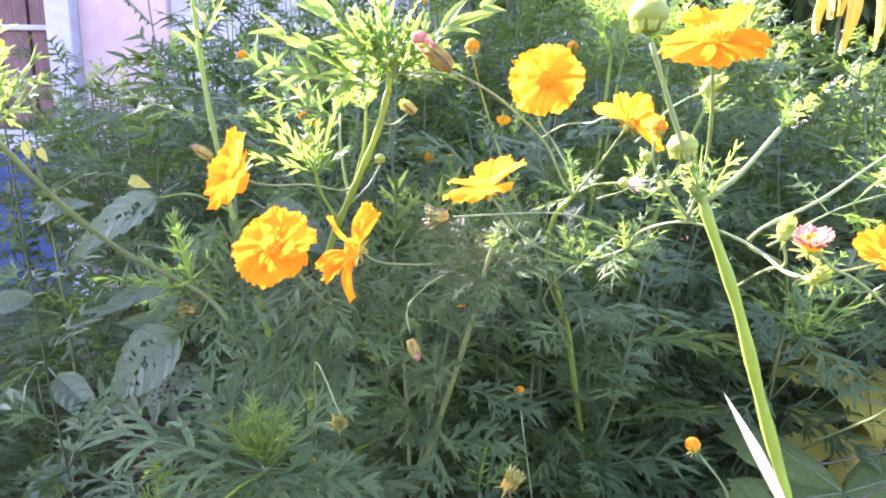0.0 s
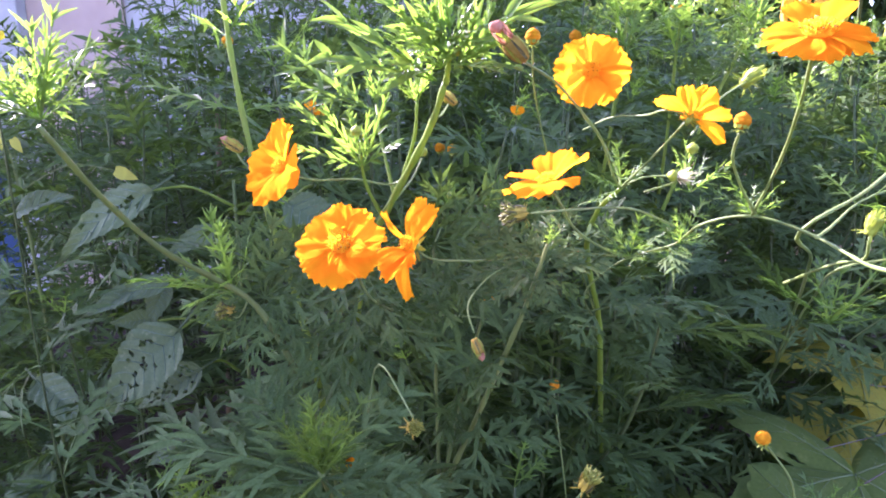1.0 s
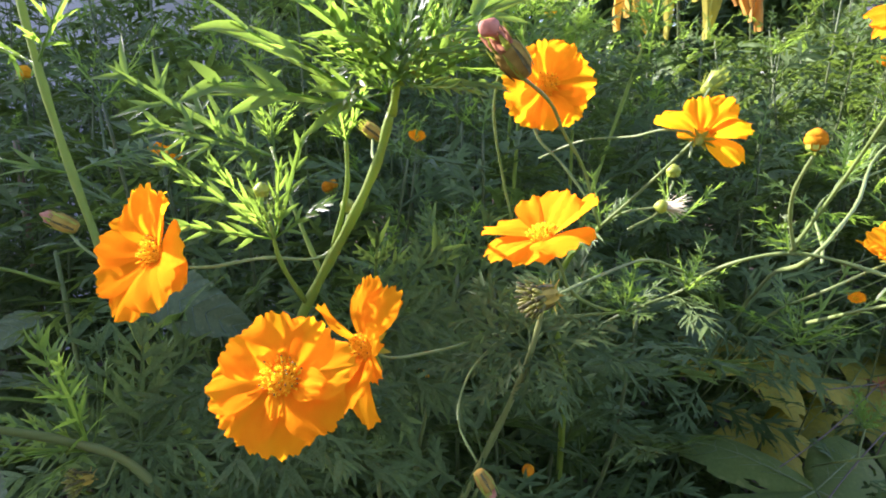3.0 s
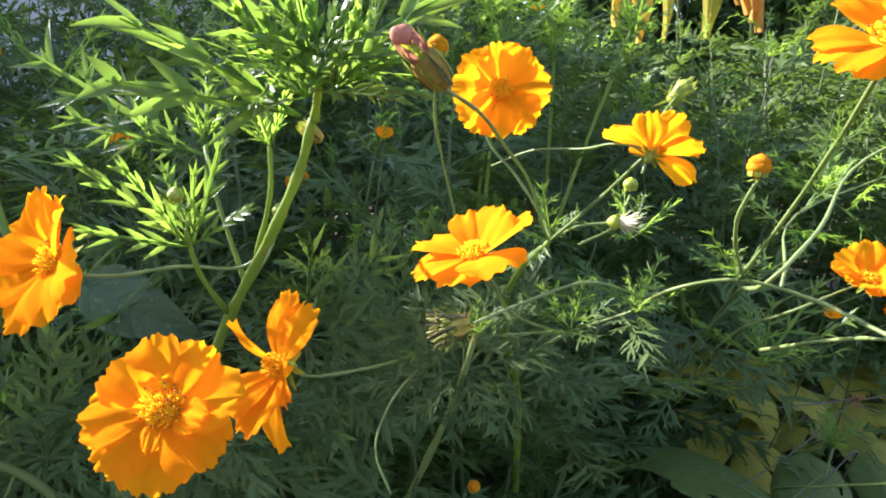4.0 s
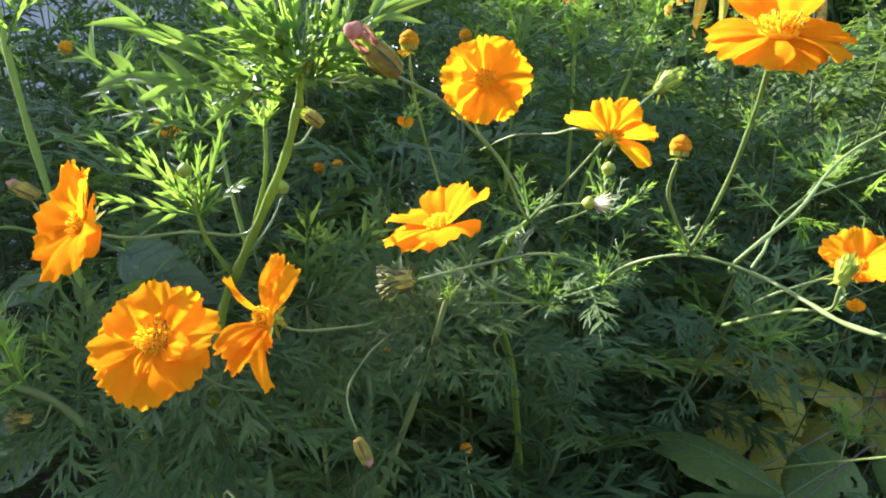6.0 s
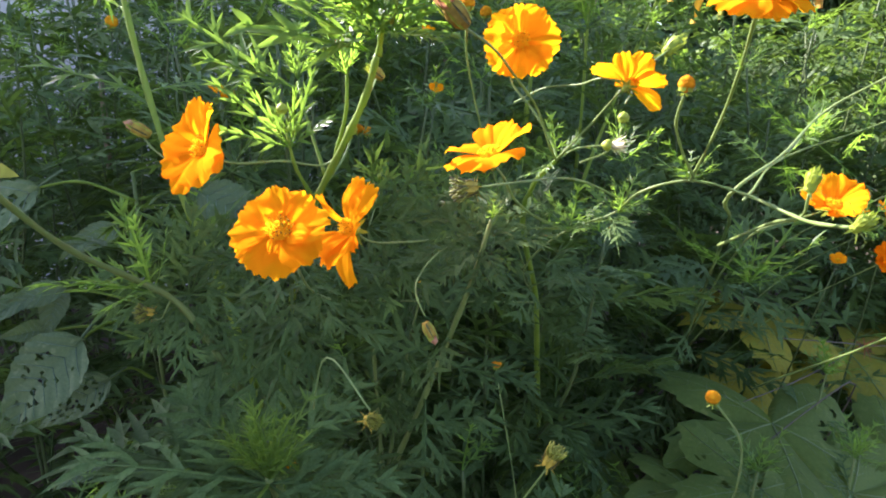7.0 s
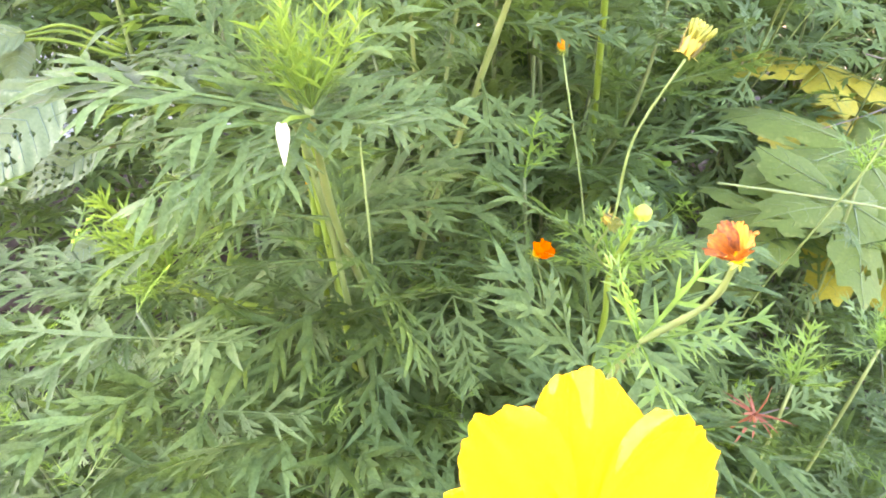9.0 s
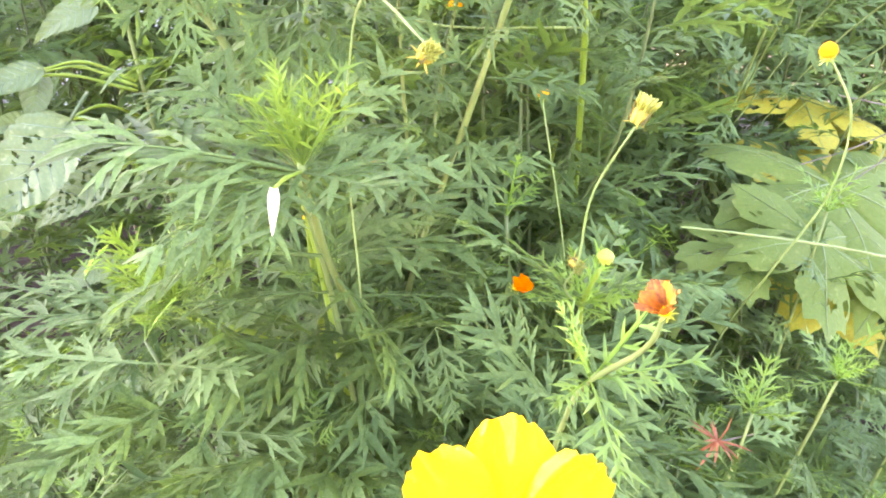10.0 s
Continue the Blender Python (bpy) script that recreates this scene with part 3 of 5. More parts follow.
def house():
    h = thing("house", (-2.6, 3.5, 0), "house wall with blue base, white ledge and brown shutter", "house")

    def box(name, lo, hi, mat, label="", parent=h):
        b = Geo()
        b.box(Vector(lo) - h.location, Vector(hi) - h.location)
        ob = part(name, b.mesh(name, mat, smooth=False), parent, label=label)
        mod = ob.modifiers.new("edge", "BEVEL")
        mod.width, mod.segments = 0.008, 2
        return ob

    box("plinth", (-4.6, 3.5, -0.1), (-2.10, 3.75, 0.76), M_BLUE, "blue painted lower wall")
    box("ledge", (-4.6, 3.44, 0.76), (-2.08, 3.75, 0.86), M_WHITE, "white ledge")
    box("pillar", (-2.1, 3.48, -0.1), (-1.97, 3.74, 3.28), M_WHITE, "white painted pillar")
    box("wall", (-1.97, 3.56, -0.1), (-1.50, 3.76, 2.0), M_PINK, "pink-beige plaster wall")
    box("garden_wall", (-1.50, 3.60, -0.1), (0.30, 3.76, 1.9), M_WHITE, "pale plastered wall")
    box("upper_wall", (-4.6, 3.55, 1.9), (-2.1, 3.75, 3.28), M_PINK)
    box("side_wall", (-2.10, 3.76, -0.1), (-1.99, 7.0, 3.28), M_PINK)
    # roof added out of view; its sloping edge keeps sun off the lower bed
    b = Geo()
    b.box(Vector((-5.2, 3.1, 0)) - h.location, Vector((-1.6, 7.2, 0.1)) - h.location)
    for v in b.v:
        v.z += 2.787 - 0.25 * (v.x + h.location.x)
    part("roof", b.mesh("roof", M_CONCRETE, smooth=False), h, label="unseen sloping grey roof, its eave set to shade the bed")
    shutter = box("shutter", (-4.5, 3.66, 0.86), (-2.1, 3.72, 1.9), M_PLANK, "brown boarded shutter")
    for k in range(14):
        x = -4.48 + 0.17 * k
        box("board", (x, 3.625, 0.9), (x + 0.155, 3.66, 1.88), M_PLANK, "", shutter)
    box("rail", (-4.5, 3.6, 1.38), (-2.1, 3.625, 1.41), M_WHITE, "thin white rail", shutter)


house()


def post(at, w, height, turn):
    ob = thing("fence_post", at, "grey weathered concrete post behind the flowers", "post")
    b = Geo()
    b.box(Vector((-w, -w, -0.1)), Vector((w, w, height)))
    b.v = [Matrix.Rotation(radians(turn), 3, "Z") @ v for v in b.v]
    mod = part("shaft", b.mesh("shaft", M_CONCRETE, smooth=False), ob).modifiers.new("edge", "BEVEL")
    mod.width, mod.segments = 0.01, 2


post((2.27, 2.0, 0), 0.13, 2.1, -46)


def dry_leaf_plant(at, rnd, count, foot, mat):
    """A dead tall stalk with long yellow leaves that hang down in folds."""
    plant = thing("withered_plant", at, "withered tall plant with hanging yellow and brown leaves", "plant")
    base = Vector(at)
    stalk(plant, [base, base + Vector((0.03, 0.06, 0.8)), base + Vector((-0.01, 0.05, 1.62))], 0.007, 0.005, M_SHADED_STEM)
    for k in range(count):
        x0 = rnd.uniform(-0.11, 0.11)
        y0 = rnd.uniform(-0.08, 0.08)
        top = Vector((x0 * 0.7, y0, rnd.uniform(1.42, 1.6)))
        low = foot + rnd.uniform(-0.02, 0.12)
        w = rnd.uniform(0.016, 0.036)
        ph = rnd.uniform(0, 6)
        lean = rnd.uniform(-0.012, 0.012)
        g = Geo()
        length = top.z - low

        def f(u, v, top=top, w=w, ph=ph, lean=lean, x0=x0, length=length):
            x = 2 * u - 1
            ww = w * (0.55 + 0.45 * math.sin(math.pi * min(1, v + 0.1))) * (1 - 0.6 * max(0, v - 0.8) / 0.2)
            return (top.x + x * ww + lean * v + 0.006 * math.sin(5 * v + ph), top.y + 0.014 * math.cos(3.1 * x + ph) + 0.008 * math.sin(9 * v + ph), top.z - v * length)

        g.grid(8, 14, f)
        g.tube([Vector((0, 0.05, 1.5)), Vector((top.x * 0.5, top.y * 0.5, 1.63)), top], [0.006, 0.005, 0.004], 5)
        part("leaf", g.mesh("leaf", mat), plant, label="dry yellow hanging leaf" if k % 3 else "dry brown-spotted hanging leaf")


dry_leaf_plant((1.02, 1.80, 0), random.Random(5), 4, 1.12, M_DRY)
dry_leaf_plant((1.20, 1.84, 0), random.Random(9), 4, 1.16, M_PALE_DRY)
dry_leaf_plant((1.43, 1.80, 0), random.Random(8), 5, 1.18, M_BROWN_DRY)


# ---- broad-leaved weeds behind, with insect-eaten leaves ----
def ovate_mesh(rnd, holes, width=0.42):
    g = Geo()
    spots = [(rnd.uniform(0.15, 0.85), rnd.uniform(0.15, 0.85), rnd.uniform(0.010, 0.032)) for _ in range(holes)]
    ph = rnd.uniform(0, 6)

    def f(u, v):
        x = 2 * u - 1
        w = width * 0.5 * math.sin(math.pi * min(1, v ** 0.7 * 0.985 + 0.012)) ** 0.85 * (1 - 0.35 * v)
        saw = 1 + 0.035 * math.sin(v * 95) * abs(x) ** 4
        vein = 0.03 * abs(math.sin(v * 22 - 5.5 * abs(x)))
        return (x * w * saw + 0.03 * math.sin(4 * v + ph), v, 0.1 * abs(x) * w * 2 + vein * abs(x) - 0.25 * v * v + 0.02 * math.sin(6 * v + 3 * x + ph))

    g.grid(25, 37, f, lambda u, v: all((u - a) ** 2 * 0.16 + (v - b) ** 2 > r * r for a, b, r in spots))
    g.tube([Vector((0, -0.22, 0.03)), Vector((0, 0, 0)), Vector((0.02, 0.4, -0.045)), Vector((0, 0.85, -0.19))], [0.014, 0.013, 0.009, 0.004], 5)
    g.slot = 1
    for k in range(7):
        v0 = 0.08 + 0.11 * k
        for b in (-1, 1):
            pts = [Vector(f(0.5 + b * d * 0.42, min(0.98, v0 + d * 0.14))) + Vector((0, 0, 0.004)) for d in (0, 0.35, 0.7, 1)]
            g.tube(pts, [0.004, 0.0035, 0.003, 0.0015], 4)
    return g.mesh("leaf", M_OVATE, M_DULL)


def weed(at, leaves, rnd, height):
    plant = thing("broadleaf_weed", at, "broad-leaved weed with dull green insect-eaten leaves", "plant")
    base = Vector(at)
    tip = base + Vector((0.02, -0.02, height))
    stalk(plant, [base, base + Vector((0.02, 0.01, height * 0.5)), tip], 0.004, 0.002, M_LOW)
    for foot, end, holes, wide in leaves:
        foot, end = Vector(foot), Vector(end)
        d = end - foot
        axis = base.lerp(tip, min(0.97, max(0.1, (foot.z - 0.02) / height)))
        stalk(plant, [axis, axis.lerp(foot, 0.6) + Vector((0, 0, 0.012)), foot], 0.002, 0.0014, M_STEM, "petiole", 5)
        part("leaf", ovate_mesh(rnd, holes, wide), plant, aim(foot - base, d + Vector((0, 0, 0.1 * d.length)), d.length, rnd.uniform(-8, 8), (0, -0.9, 0.6)))
    return plant


weed((-0.275, 0.83, 0), [
    ((-0.346, 0.80, 0.858), (-0.449, 0.76, 0.784), 14, 0.44), ((-0.304, 0.735, 0.710), (-0.386, 0.70, 0.614), 22, 0.66),
    ((-0.297, 0.78, 0.644), (-0.372, 0.75, 0.600), 40, 0.54), ((-0.287, 0.85, 0.802), (-0.345, 0.82, 0.772), 1, 0.5),
    ((-0.336, 0.80, 0.748), (-0.402, 0.78, 0.722), 1, 0.42), ((-0.372, 0.80, 0.737), (-0.425, 0.77, 0.716), 2, 0.48),
    ((-0.349, 0.82, 0.742), (-0.358, 0.79, 0.693), 0, 0.62), ((-0.368, 0.82, 0.690), (-0.402, 0.79, 0.698), 1, 0.66),
    ((-0.331, 0.74, 0.466), (-0.349, 0.70, 0.420), 2, 0.62), ((-0.322, 0.76, 0.424), (-0.370, 0.71, 0.362), 3, 0.62),
    ((-0.315, 0.78, 0.550), (-0.360, 0.75, 0.526), 4, 0.52)], random.Random(21), 0.87)
weed((-0.16, 0.84, 0), [
    ((-0.152, 0.59, 0.876), (-0.087, 0.565, 0.84), 0, 0.60), ((-0.17, 0.8, 0.72), (-0.09, 0.76, 0.66), 1, 0.5),
    ((-0.18, 0.81, 0.6), (-0.26, 0.74, 0.55), 2, 0.5)], random.Random(22), 0.88)
tall_weed = weed((-0.62, 1.0, 0), [
    ((-0.6, 0.96, 0.55), (-0.5, 0.88, 0.5), 2, 0.4), ((-0.63, 0.97, 0.68), (-0.72, 0.92, 0.66), 2, 0.4),
    ((-0.6, 0.97, 0.4), (-0.66, 0.88, 0.32), 2, 0.5), ((-0.61, 0.98, 0.8), (-0.52, 0.93, 0.83), 2, 0.4)], random.Random(23), 0.85)
for foot, tip in (((-0.632, 0.995, 0.915), (-0.624, 0.985, 0.888)), ((-0.606, 0.985, 0.905), (-0.590, 0.975, 0.886)), ((-0.440, 0.92, 0.868), (-0.408, 0.91, 0.858))):
    foot, tip = Vector(foot), Vector(tip)
    g = Geo()
    g.blade(Vector((0, 0, 0)), tip - foot, Vector((0.1, -1, 0.2)), (tip - foot).length, (tip - foot).length * 0.55, 0.1, 0.25, (0, 0.2, 0.4, 0.6, 0.8, 1.0))
    part("leaf", g.mesh("leaf", M_PALE_DRY), tall_weed, Matrix.Translation(foot - tall_weed.location), "small yellowed leaf")
    stalk(tall_weed, [(-0.604, 0.982, 0.83), foot.lerp(Vector((-0.604, 0.982, 0.83)), 0.4) + Vector((0, 0, 0.02)), foot], 0.0012, 0.0007, M_LOW, "petiole", 5)


stem = thing("dead_stalk", (-0.52, 1.62, 0), "bare brown woody stalk behind the weeds", "stalk")
stalk(stem, [(-0.52, 1.62, -0.02), (-0.50, 1.58, 0.44), (-0.45, 1.42, 0.69), (-0.43, 1.38, 0.98)], 0.007, 0.005, M_BROWN)


# ---- large lobed leaves on the ground vine ----
def lobed_mesh(rnd, holes, mat, lobes=5, cut=0.38):
    g = Geo()
    spots = []
    for _ in range(holes):
        a, q = rnd.uniform(-2.2, 2.2), rnd.uniform(0.45, 0.97)
        spots.append((math.sin(a) * q * 0.75, math.cos(a) * q * 0.75 + 0.1, rnd.uniform(0.02, 0.06)))
    ph = rnd.uniform(0, 6)

    def edge(a):
        d = abs((a + 0.55) % 1.1 - 0.55) / 0.55
        tip = 1 - 0.42 * d ** 1.5 - 0.24 * max(0.0, 1 - abs(d - 1) / 0.13)
        tooth = 0.12 * max(0.0, 1 - abs(d - 0.42) / 0.13) + 0.13 * max(0.0, 1 - d / 0.16) + 0.05 * max(0.0, 1 - abs(d - 0.72) / 0.08)
        if abs(a) > 2.75:
            tip *= max(0.0, 1 - (abs(a) - 2.75) / 0.12)
        return (tip + tooth) * (1 - 0.08 * abs(a) / math.pi) * (1 + 0.025 * math.sin(a * 23 + ph)) * 0.9

    def f(u, v):
        a = (2 * u - 1) * 2.9
        r = edge(a) * v
        return (math.sin(a) * r, math.cos(a) * r, 0.03 * math.cos(a * 5.7) * v + 0.05 * math.sin(4 * r + 3 * a + ph) * v - 0.2 * r * r)

    def keep(u, v):
        x, y, z = f(u, v)
        return all((x - p) ** 2 + (y - q) ** 2 > r * r for p, q, r in spots)

    g.grid(97, 19, f, keep)
    g.slot = 1
    for k in range(-2, 3):
        a = k * 1.1 * 1.0
        u = (a / 2.9 + 1) / 2
        pts = [Vector(f(u, s)) + Vector((0, 0, 0.006)) for s in (0.02, 0.25, 0.5, 0.75, 0.95)]
        g.tube(pts, [0.007, 0.006, 0.005, 0.0035, 0.002], 5)
        for b in (-1, 1):
            for s0 in (0.2, 0.36, 0.52, 0.68):
                pts = [Vector(f(u + b * d * 0.035, s0 + d * 0.2)) + Vector((0, 0, 0.003)) for d in (0, 0.35, 0.7, 1)]
                g.tube(pts, [0.0024, 0.002, 0.0016, 0.001], 3)
    return g.mesh("leaf", mat, M_VEIN)


def vine(at, leaves, rnd):
    plant = thing("lobed_leaf_vine", at, "ground vine with large lobed green and yellowing leaves", "vine")
    base = Vector(at)
    for hub, way, up, size, holes, mat, words in leaves:
        hub = Vector(hub)
        foot = base + Vector((rnd.uniform(-0.03, 0.03), rnd.uniform(-0.03, 0.03), 0))
        stalk(plant, [foot, foot.lerp(hub, 0.55) + Vector((0.02, 0.04, 0.06)), hub], 0.0032, 0.002, M_SHADED_STEM, "petiole", 6)
        part("leaf", lobed_mesh(rnd, holes, mat), plant, aim(hub - base, way, size, 0, up), label=words)


G, Y = "large lobed green leaf", "yellowing lobed leaf with holes"
vine((0.46, 0.70, 0), [
    ((0.385, 0.572, 0.618), (-0.25, -0.82, -0.28), (0.0, -0.55, 0.83), 0.140, 16, M_GOURD, G),
    ((0.268, 0.53, 0.588), (-0.35, -0.75, -0.15), (0.0, -0.5, 0.86), 0.070, 8, M_GOURD, G),
    ((0.320, 0.50, 0.598), (-0.40, -0.75, -0.35), (0.1, -0.6, 0.8), 0.095, 14, M_GOURD, G),
    ((0.420, 0.50, 0.580), (0.1, -0.8, -0.35), (0.0, -0.6, 0.8), 0.12, 16, M_GOURD, G),
    ((0.285, 0.66, 0.500), (-0.5, -0.7, -0.2), (0.0, -0.5, 0.86), 0.10, 5, M_GOURD, G),
    ((0.57, 0.60, 0.535), (0.3, -0.8, -0.35), (0.0, -0.6, 0.8), 0.13, 10, M_GOURD, G)], random.Random(31))
vine((0.66, 0.95, 0), [
    ((0.565, 0.84, 0.632), (-0.35, -0.85, -0.12), (0.0, -0.55, 0.83), 0.135, 16, M_GYELLOW, Y),
    ((0.690, 0.80, 0.578), (-0.1, -0.85, -0.25), (0.0, -0.55, 0.83), 0.155, 22, M_GYELLOW, Y),
    ((0.490, 0.74, 0.585), (-0.3, -0.8, -0.25), (0.0, -0.55, 0.83), 0.085, 8, M_GYELLOW, Y),
    ((0.350, 0.52, 0.545), (0.1, -0.8, -0.3), (0.0, -0.6, 0.8), 0.075, 5, M_GYELLOW, Y),
    ((0.82, 0.80, 0.54), (0.5, -0.8, -0.3), (0.0, -0.6, 0.8), 0.14, 14, M_GYELLOW, Y)], random.Random(32))


# ---- the cosmos plants that carry the flowers ----
def cosmos(at, label="orange cosmos plant with feathery green leaves"):
    return thing("cosmos_plant", at, label, "flowering plant", "cosmos in the bed")


# plant with the pale thick stem and the bright top
r = random.Random(101)
p = cosmos((-0.10, 0.56, 0), "cosmos plant with thick pale stem, bright fresh top and orange flower")
line = stalk(p, [(-0.10, 0.56, -0.02), (-0.10, 0.53, 0.4), (-0.085, 0.48, 0.8), (-0.067, 0.460, 0.879), (-0.055, 0.450, 0.903), (-0.041, 0.435, 0.931), (-0.030, 0.425, 0.956), (-0.025, 0.419, 0.974)], 0.0031, 0.0019)
leafy(p, line, 0.3, 0.66, 0.06, 0.12, 0.10, r)
fan(p, (-0.088, 0.475, 0.815), ((-0.07, 0.0, 0.02), (0.07, -0.02, 0.015), (-0.04, -0.06, -0.02), (0.03, -0.065, -0.02), (0.05, 0.04, 0.03), (-0.05, 0.05, 0.03), (0.0, -0.07, -0.03), (0.065, -0.045, -0.01), (-0.02, -0.05, -0.05), (0.025, -0.045, -0.055), (-0.055, -0.04, -0.04)), LEAVES, r)
fan(p, (-0.080, 0.470, 0.850), ((-0.060, -0.030, 0.0), (0.058, -0.030, -0.006), (-0.022, -0.060, -0.014), (0.028, -0.058, -0.020), (0.0, -0.050, -0.040)), LEAVES, r)
fan(p, (-0.030, 0.417, 0.975), ((-0.060, -0.030, 0.034), (-0.070, -0.010, 0.014)), BROAD_YOUNG, r, (0.25, -0.75, 0.6))
fan(p, (-0.024, 0.414, 0.990), ((-0.060, -0.010, 0.046), (0.060, -0.012, 0.040), (-0.016, -0.006, 0.060)), BROAD_YOUNG, r, (0.1, -0.8, 0.5))
for at, way, n, size in (((-0.027, 0.412, 0.982), (-0.3, -0.5, 0.7), 11, 0.037), ((-0.018, 0.410, 0.984), (0.5, -0.4, 0.6), 11, 0.037),
                         ((-0.022, 0.408, 0.996), (0.1, -0.5, 0.9), 11, 0.037), ((-0.008, 0.412, 0.992), (0.7, -0.1, 0.7), 9, 0.034), ((-0.034, 0.412, 0.992), (-0.7, -0.2, 0.6), 9, 0.034)):
    young_tuft(p, at, way, n, size, r, 70, FINGERS)
bud(p, (-0.020, 0.404, 0.990), (0, -0.4, 0.9), 0.0028, r)
bud(p, (-0.030, 0.405, 0.999), (-0.3, -0.4, 0.9), 0.0026, r)
stalk(p, [(-0.0245, 0.419, 0.973), (-0.0235, 0.414, 0.982), (-0.022, 0.411, 0.994)], 0.0019, 0.0012, M_STEM, "side_shoot")
stalk(p, [(-0.064, 0.455, 0.889), (-0.074, 0.446, 0.912), (-0.077, 0.444, 0.930)], 0.0013, 0.0009, M_STEM, "side_shoot")
fan(p, (-0.0755, 0.445, 0.922), ((-0.044, 0.010, 0.036), (-0.026, -0.008, 0.036), (-0.012, 0.012, 0.036), (0.008, -0.004, 0.036), (0.022, 0.004, 0.042), (-0.040, -0.016, 0.010), (0.026, -0.018, 0.020), (-0.016, -0.020, 0.018)), COMBS, r, (0, -0.7, 0.5))
young_tuft(p, (-0.077, 0.443, 0.932), (0, -0.3, 1), 6, 0.018, r, 70, NEEDLES)
bud(p, (-0.079, 0.440, 0.944), (0, -0.2, 1), 0.0035, r)
stalk(p, [(-0.050, 0.445, 0.915), (-0.042, 0.440, 0.945), (-0.041, 0.440, 0.964)], 0.0013, 0.0009, M_STEM, "side_shoot")
young_tuft(p, (-0.041, 0.440, 0.962), (-0.1, -0.1, 1), 10, 0.032, r, 55, COMBS)
stalk(p, [(-0.055, 0.455, 0.90), (-0.066, 0.485, 0.94), (-0.070, 0.510, 0.960)], 0.0013, 0.0009, M_STEM, "side_shoot")
fan(p, (-0.069, 0.505, 0.955), ((-0.080, 0.045, 0.036), (-0.060, 0.0, 0.026), (0.0, 0.03, 0.05)), YOUNG_LEAVES, r, (0, -0.8, 0.5))
young_tuft(p, (-0.070, 0.509, 0.962), (0, 0, 1), 7, 0.03, r, 50, COMBS)
stalk(p, [(-0.045, 0.440, 0.923), (-0.054, 0.450, 0.911), (-0.081, 0.445, 0.914), (-0.110, 0.435, 0.915), (-0.124, 0.431, 0.920)], 0.0011, 0.0010, M_THIN, "flower_stalk", 6)
flower(p, (-0.123, 0.430, 0.924), (-0.62, -0.57, 0.53), 0.0258, r, 0, 0, label="loosely cupped orange flower", plan=((-8, 46, 0.85, 1.0), (-48, 40, 0.85, 1.0), (38, 30, 0.9, 0.85), (82, 20, 1.05, 0.95), (128, 12, 1.05, 1.0), (176, 10, 1.05, 1.05), (-136, 12, 1.05, 1.05), (-92, 22, 1.1, 1.0)))
stalk(p, [(-0.030, 0.425, 0.955), (-0.024, 0.47, 0.955), (-0.018, 0.497, 0.962)], 0.0012, 0.0008, M_THIN, "flower_stalk", 6)
bud(p, (-0.018, 0.498, 0.966), (-0.6, 0, 0.5), 0.0046, r, "husk", "closed ochre calyx of a small spent flower")
stalk(p, [(-0.055, 0.452, 0.90), (-0.043, 0.47, 0.913), (-0.037, 0.48, 0.925)], 0.0012, 0.0008, M_THIN, "flower_stalk", 6)
bud(p, (-0.037, 0.48, 0.929), (0, 0, 1), 0.004, r)

# tall leaning stem behind it
r = random.Random(102)
p = cosmos((-0.06, 0.50, 0), "tall cosmos stem with paired feathery leaves")
line = stalk(p, [(-0.06, 0.50, -0.02), (-0.085, 0.48, 0.5), (-0.128, 0.468, 0.842), (-0.145, 0.480, 0.888), (-0.160, 0.495, 0.942), (-0.170, 0.503, 0.995), (-0.175, 0.508, 1.035), (-0.185, 0.515, 1.14)], 0.0026, 0.0017)
leafy(p, line, 0.45, 0.74, 0.05, 0.13, 0.10, r, None, 0.35, lambda q: not (-0.19 < q.x < -0.04 and 0.80 < q.z < 0.91))
leafy(p, line, 0.84, 1.0, 0.06, 0.06, 0.07, r, YOUNG_LEAVES)
stalk(p, [(-0.15, 0.485, 0.91), (-0.165, 0.495, 0.922), (-0.168, 0.498, 0.926)], 0.001, 0.0009, M_THIN, "flower_stalk", 6)
bud(p, (-0.170, 0.498, 0.931), (-0.8, 0, 0.5), 0.0048, r, "spent")

# stem that leans out to the left, with a bright tip
r = random.Random(103)
p = cosmos((-0.06, 0.47, 0), "cosmos stem leaning out with a sunlit leafy tip")
line = stalk(p, [(-0.06, 0.47, -0.02), (-0.08, 0.46, 0.5), (-0.13, 0.445, 0.80), (-0.150, 0.440, 0.835), (-0.167, 0.430, 0.851), (-0.186, 0.405, 0.873), (-0.203, 0.370, 0.909), (-0.214, 0.335, 0.949)], 0.0024, 0.0014, M_LOW)
leafy(p, line, 0.45, 0.78, 0.045, 0.13, 0.10, r)
fan(p, (-0.213, 0.336, 0.952), ((-0.046, -0.004, 0.030), (-0.040, -0.006, 0.018), (-0.034, 0.004, 0.010), (-0.026, 0.0, 0.040), (-0.006, 0.006, 0.044), (0.016, 0.0, 0.050), (0.030, 0.002, 0.034), (0.008, -0.004, 0.036), (0.032, 0.010, 0.018)), YOUNG_LEAVES, r, (0.2, -0.6, 0.7))
young_tuft(p, (-0.214, 0.335, 0.955), (-0.1, 0, 1), 9, 0.026, r, 55)
stalk(p, [(-0.15, 0.44, 0.835), (-0.16, 0.441, 0.822), (-0.164, 0.44, 0.826)], 0.0009, 0.0008, M_THIN, "flower_stalk", 5)
bud(p, (-0.165, 0.440, 0.827), (-0.6, -0.5, 0.2), 0.0055, r, "seed", "half-dry seed head")
young_tuft(p, (-0.16, 0.44, 0.84), (-0.3, -0.2, 0.7), 8, 0.06, r, 60)

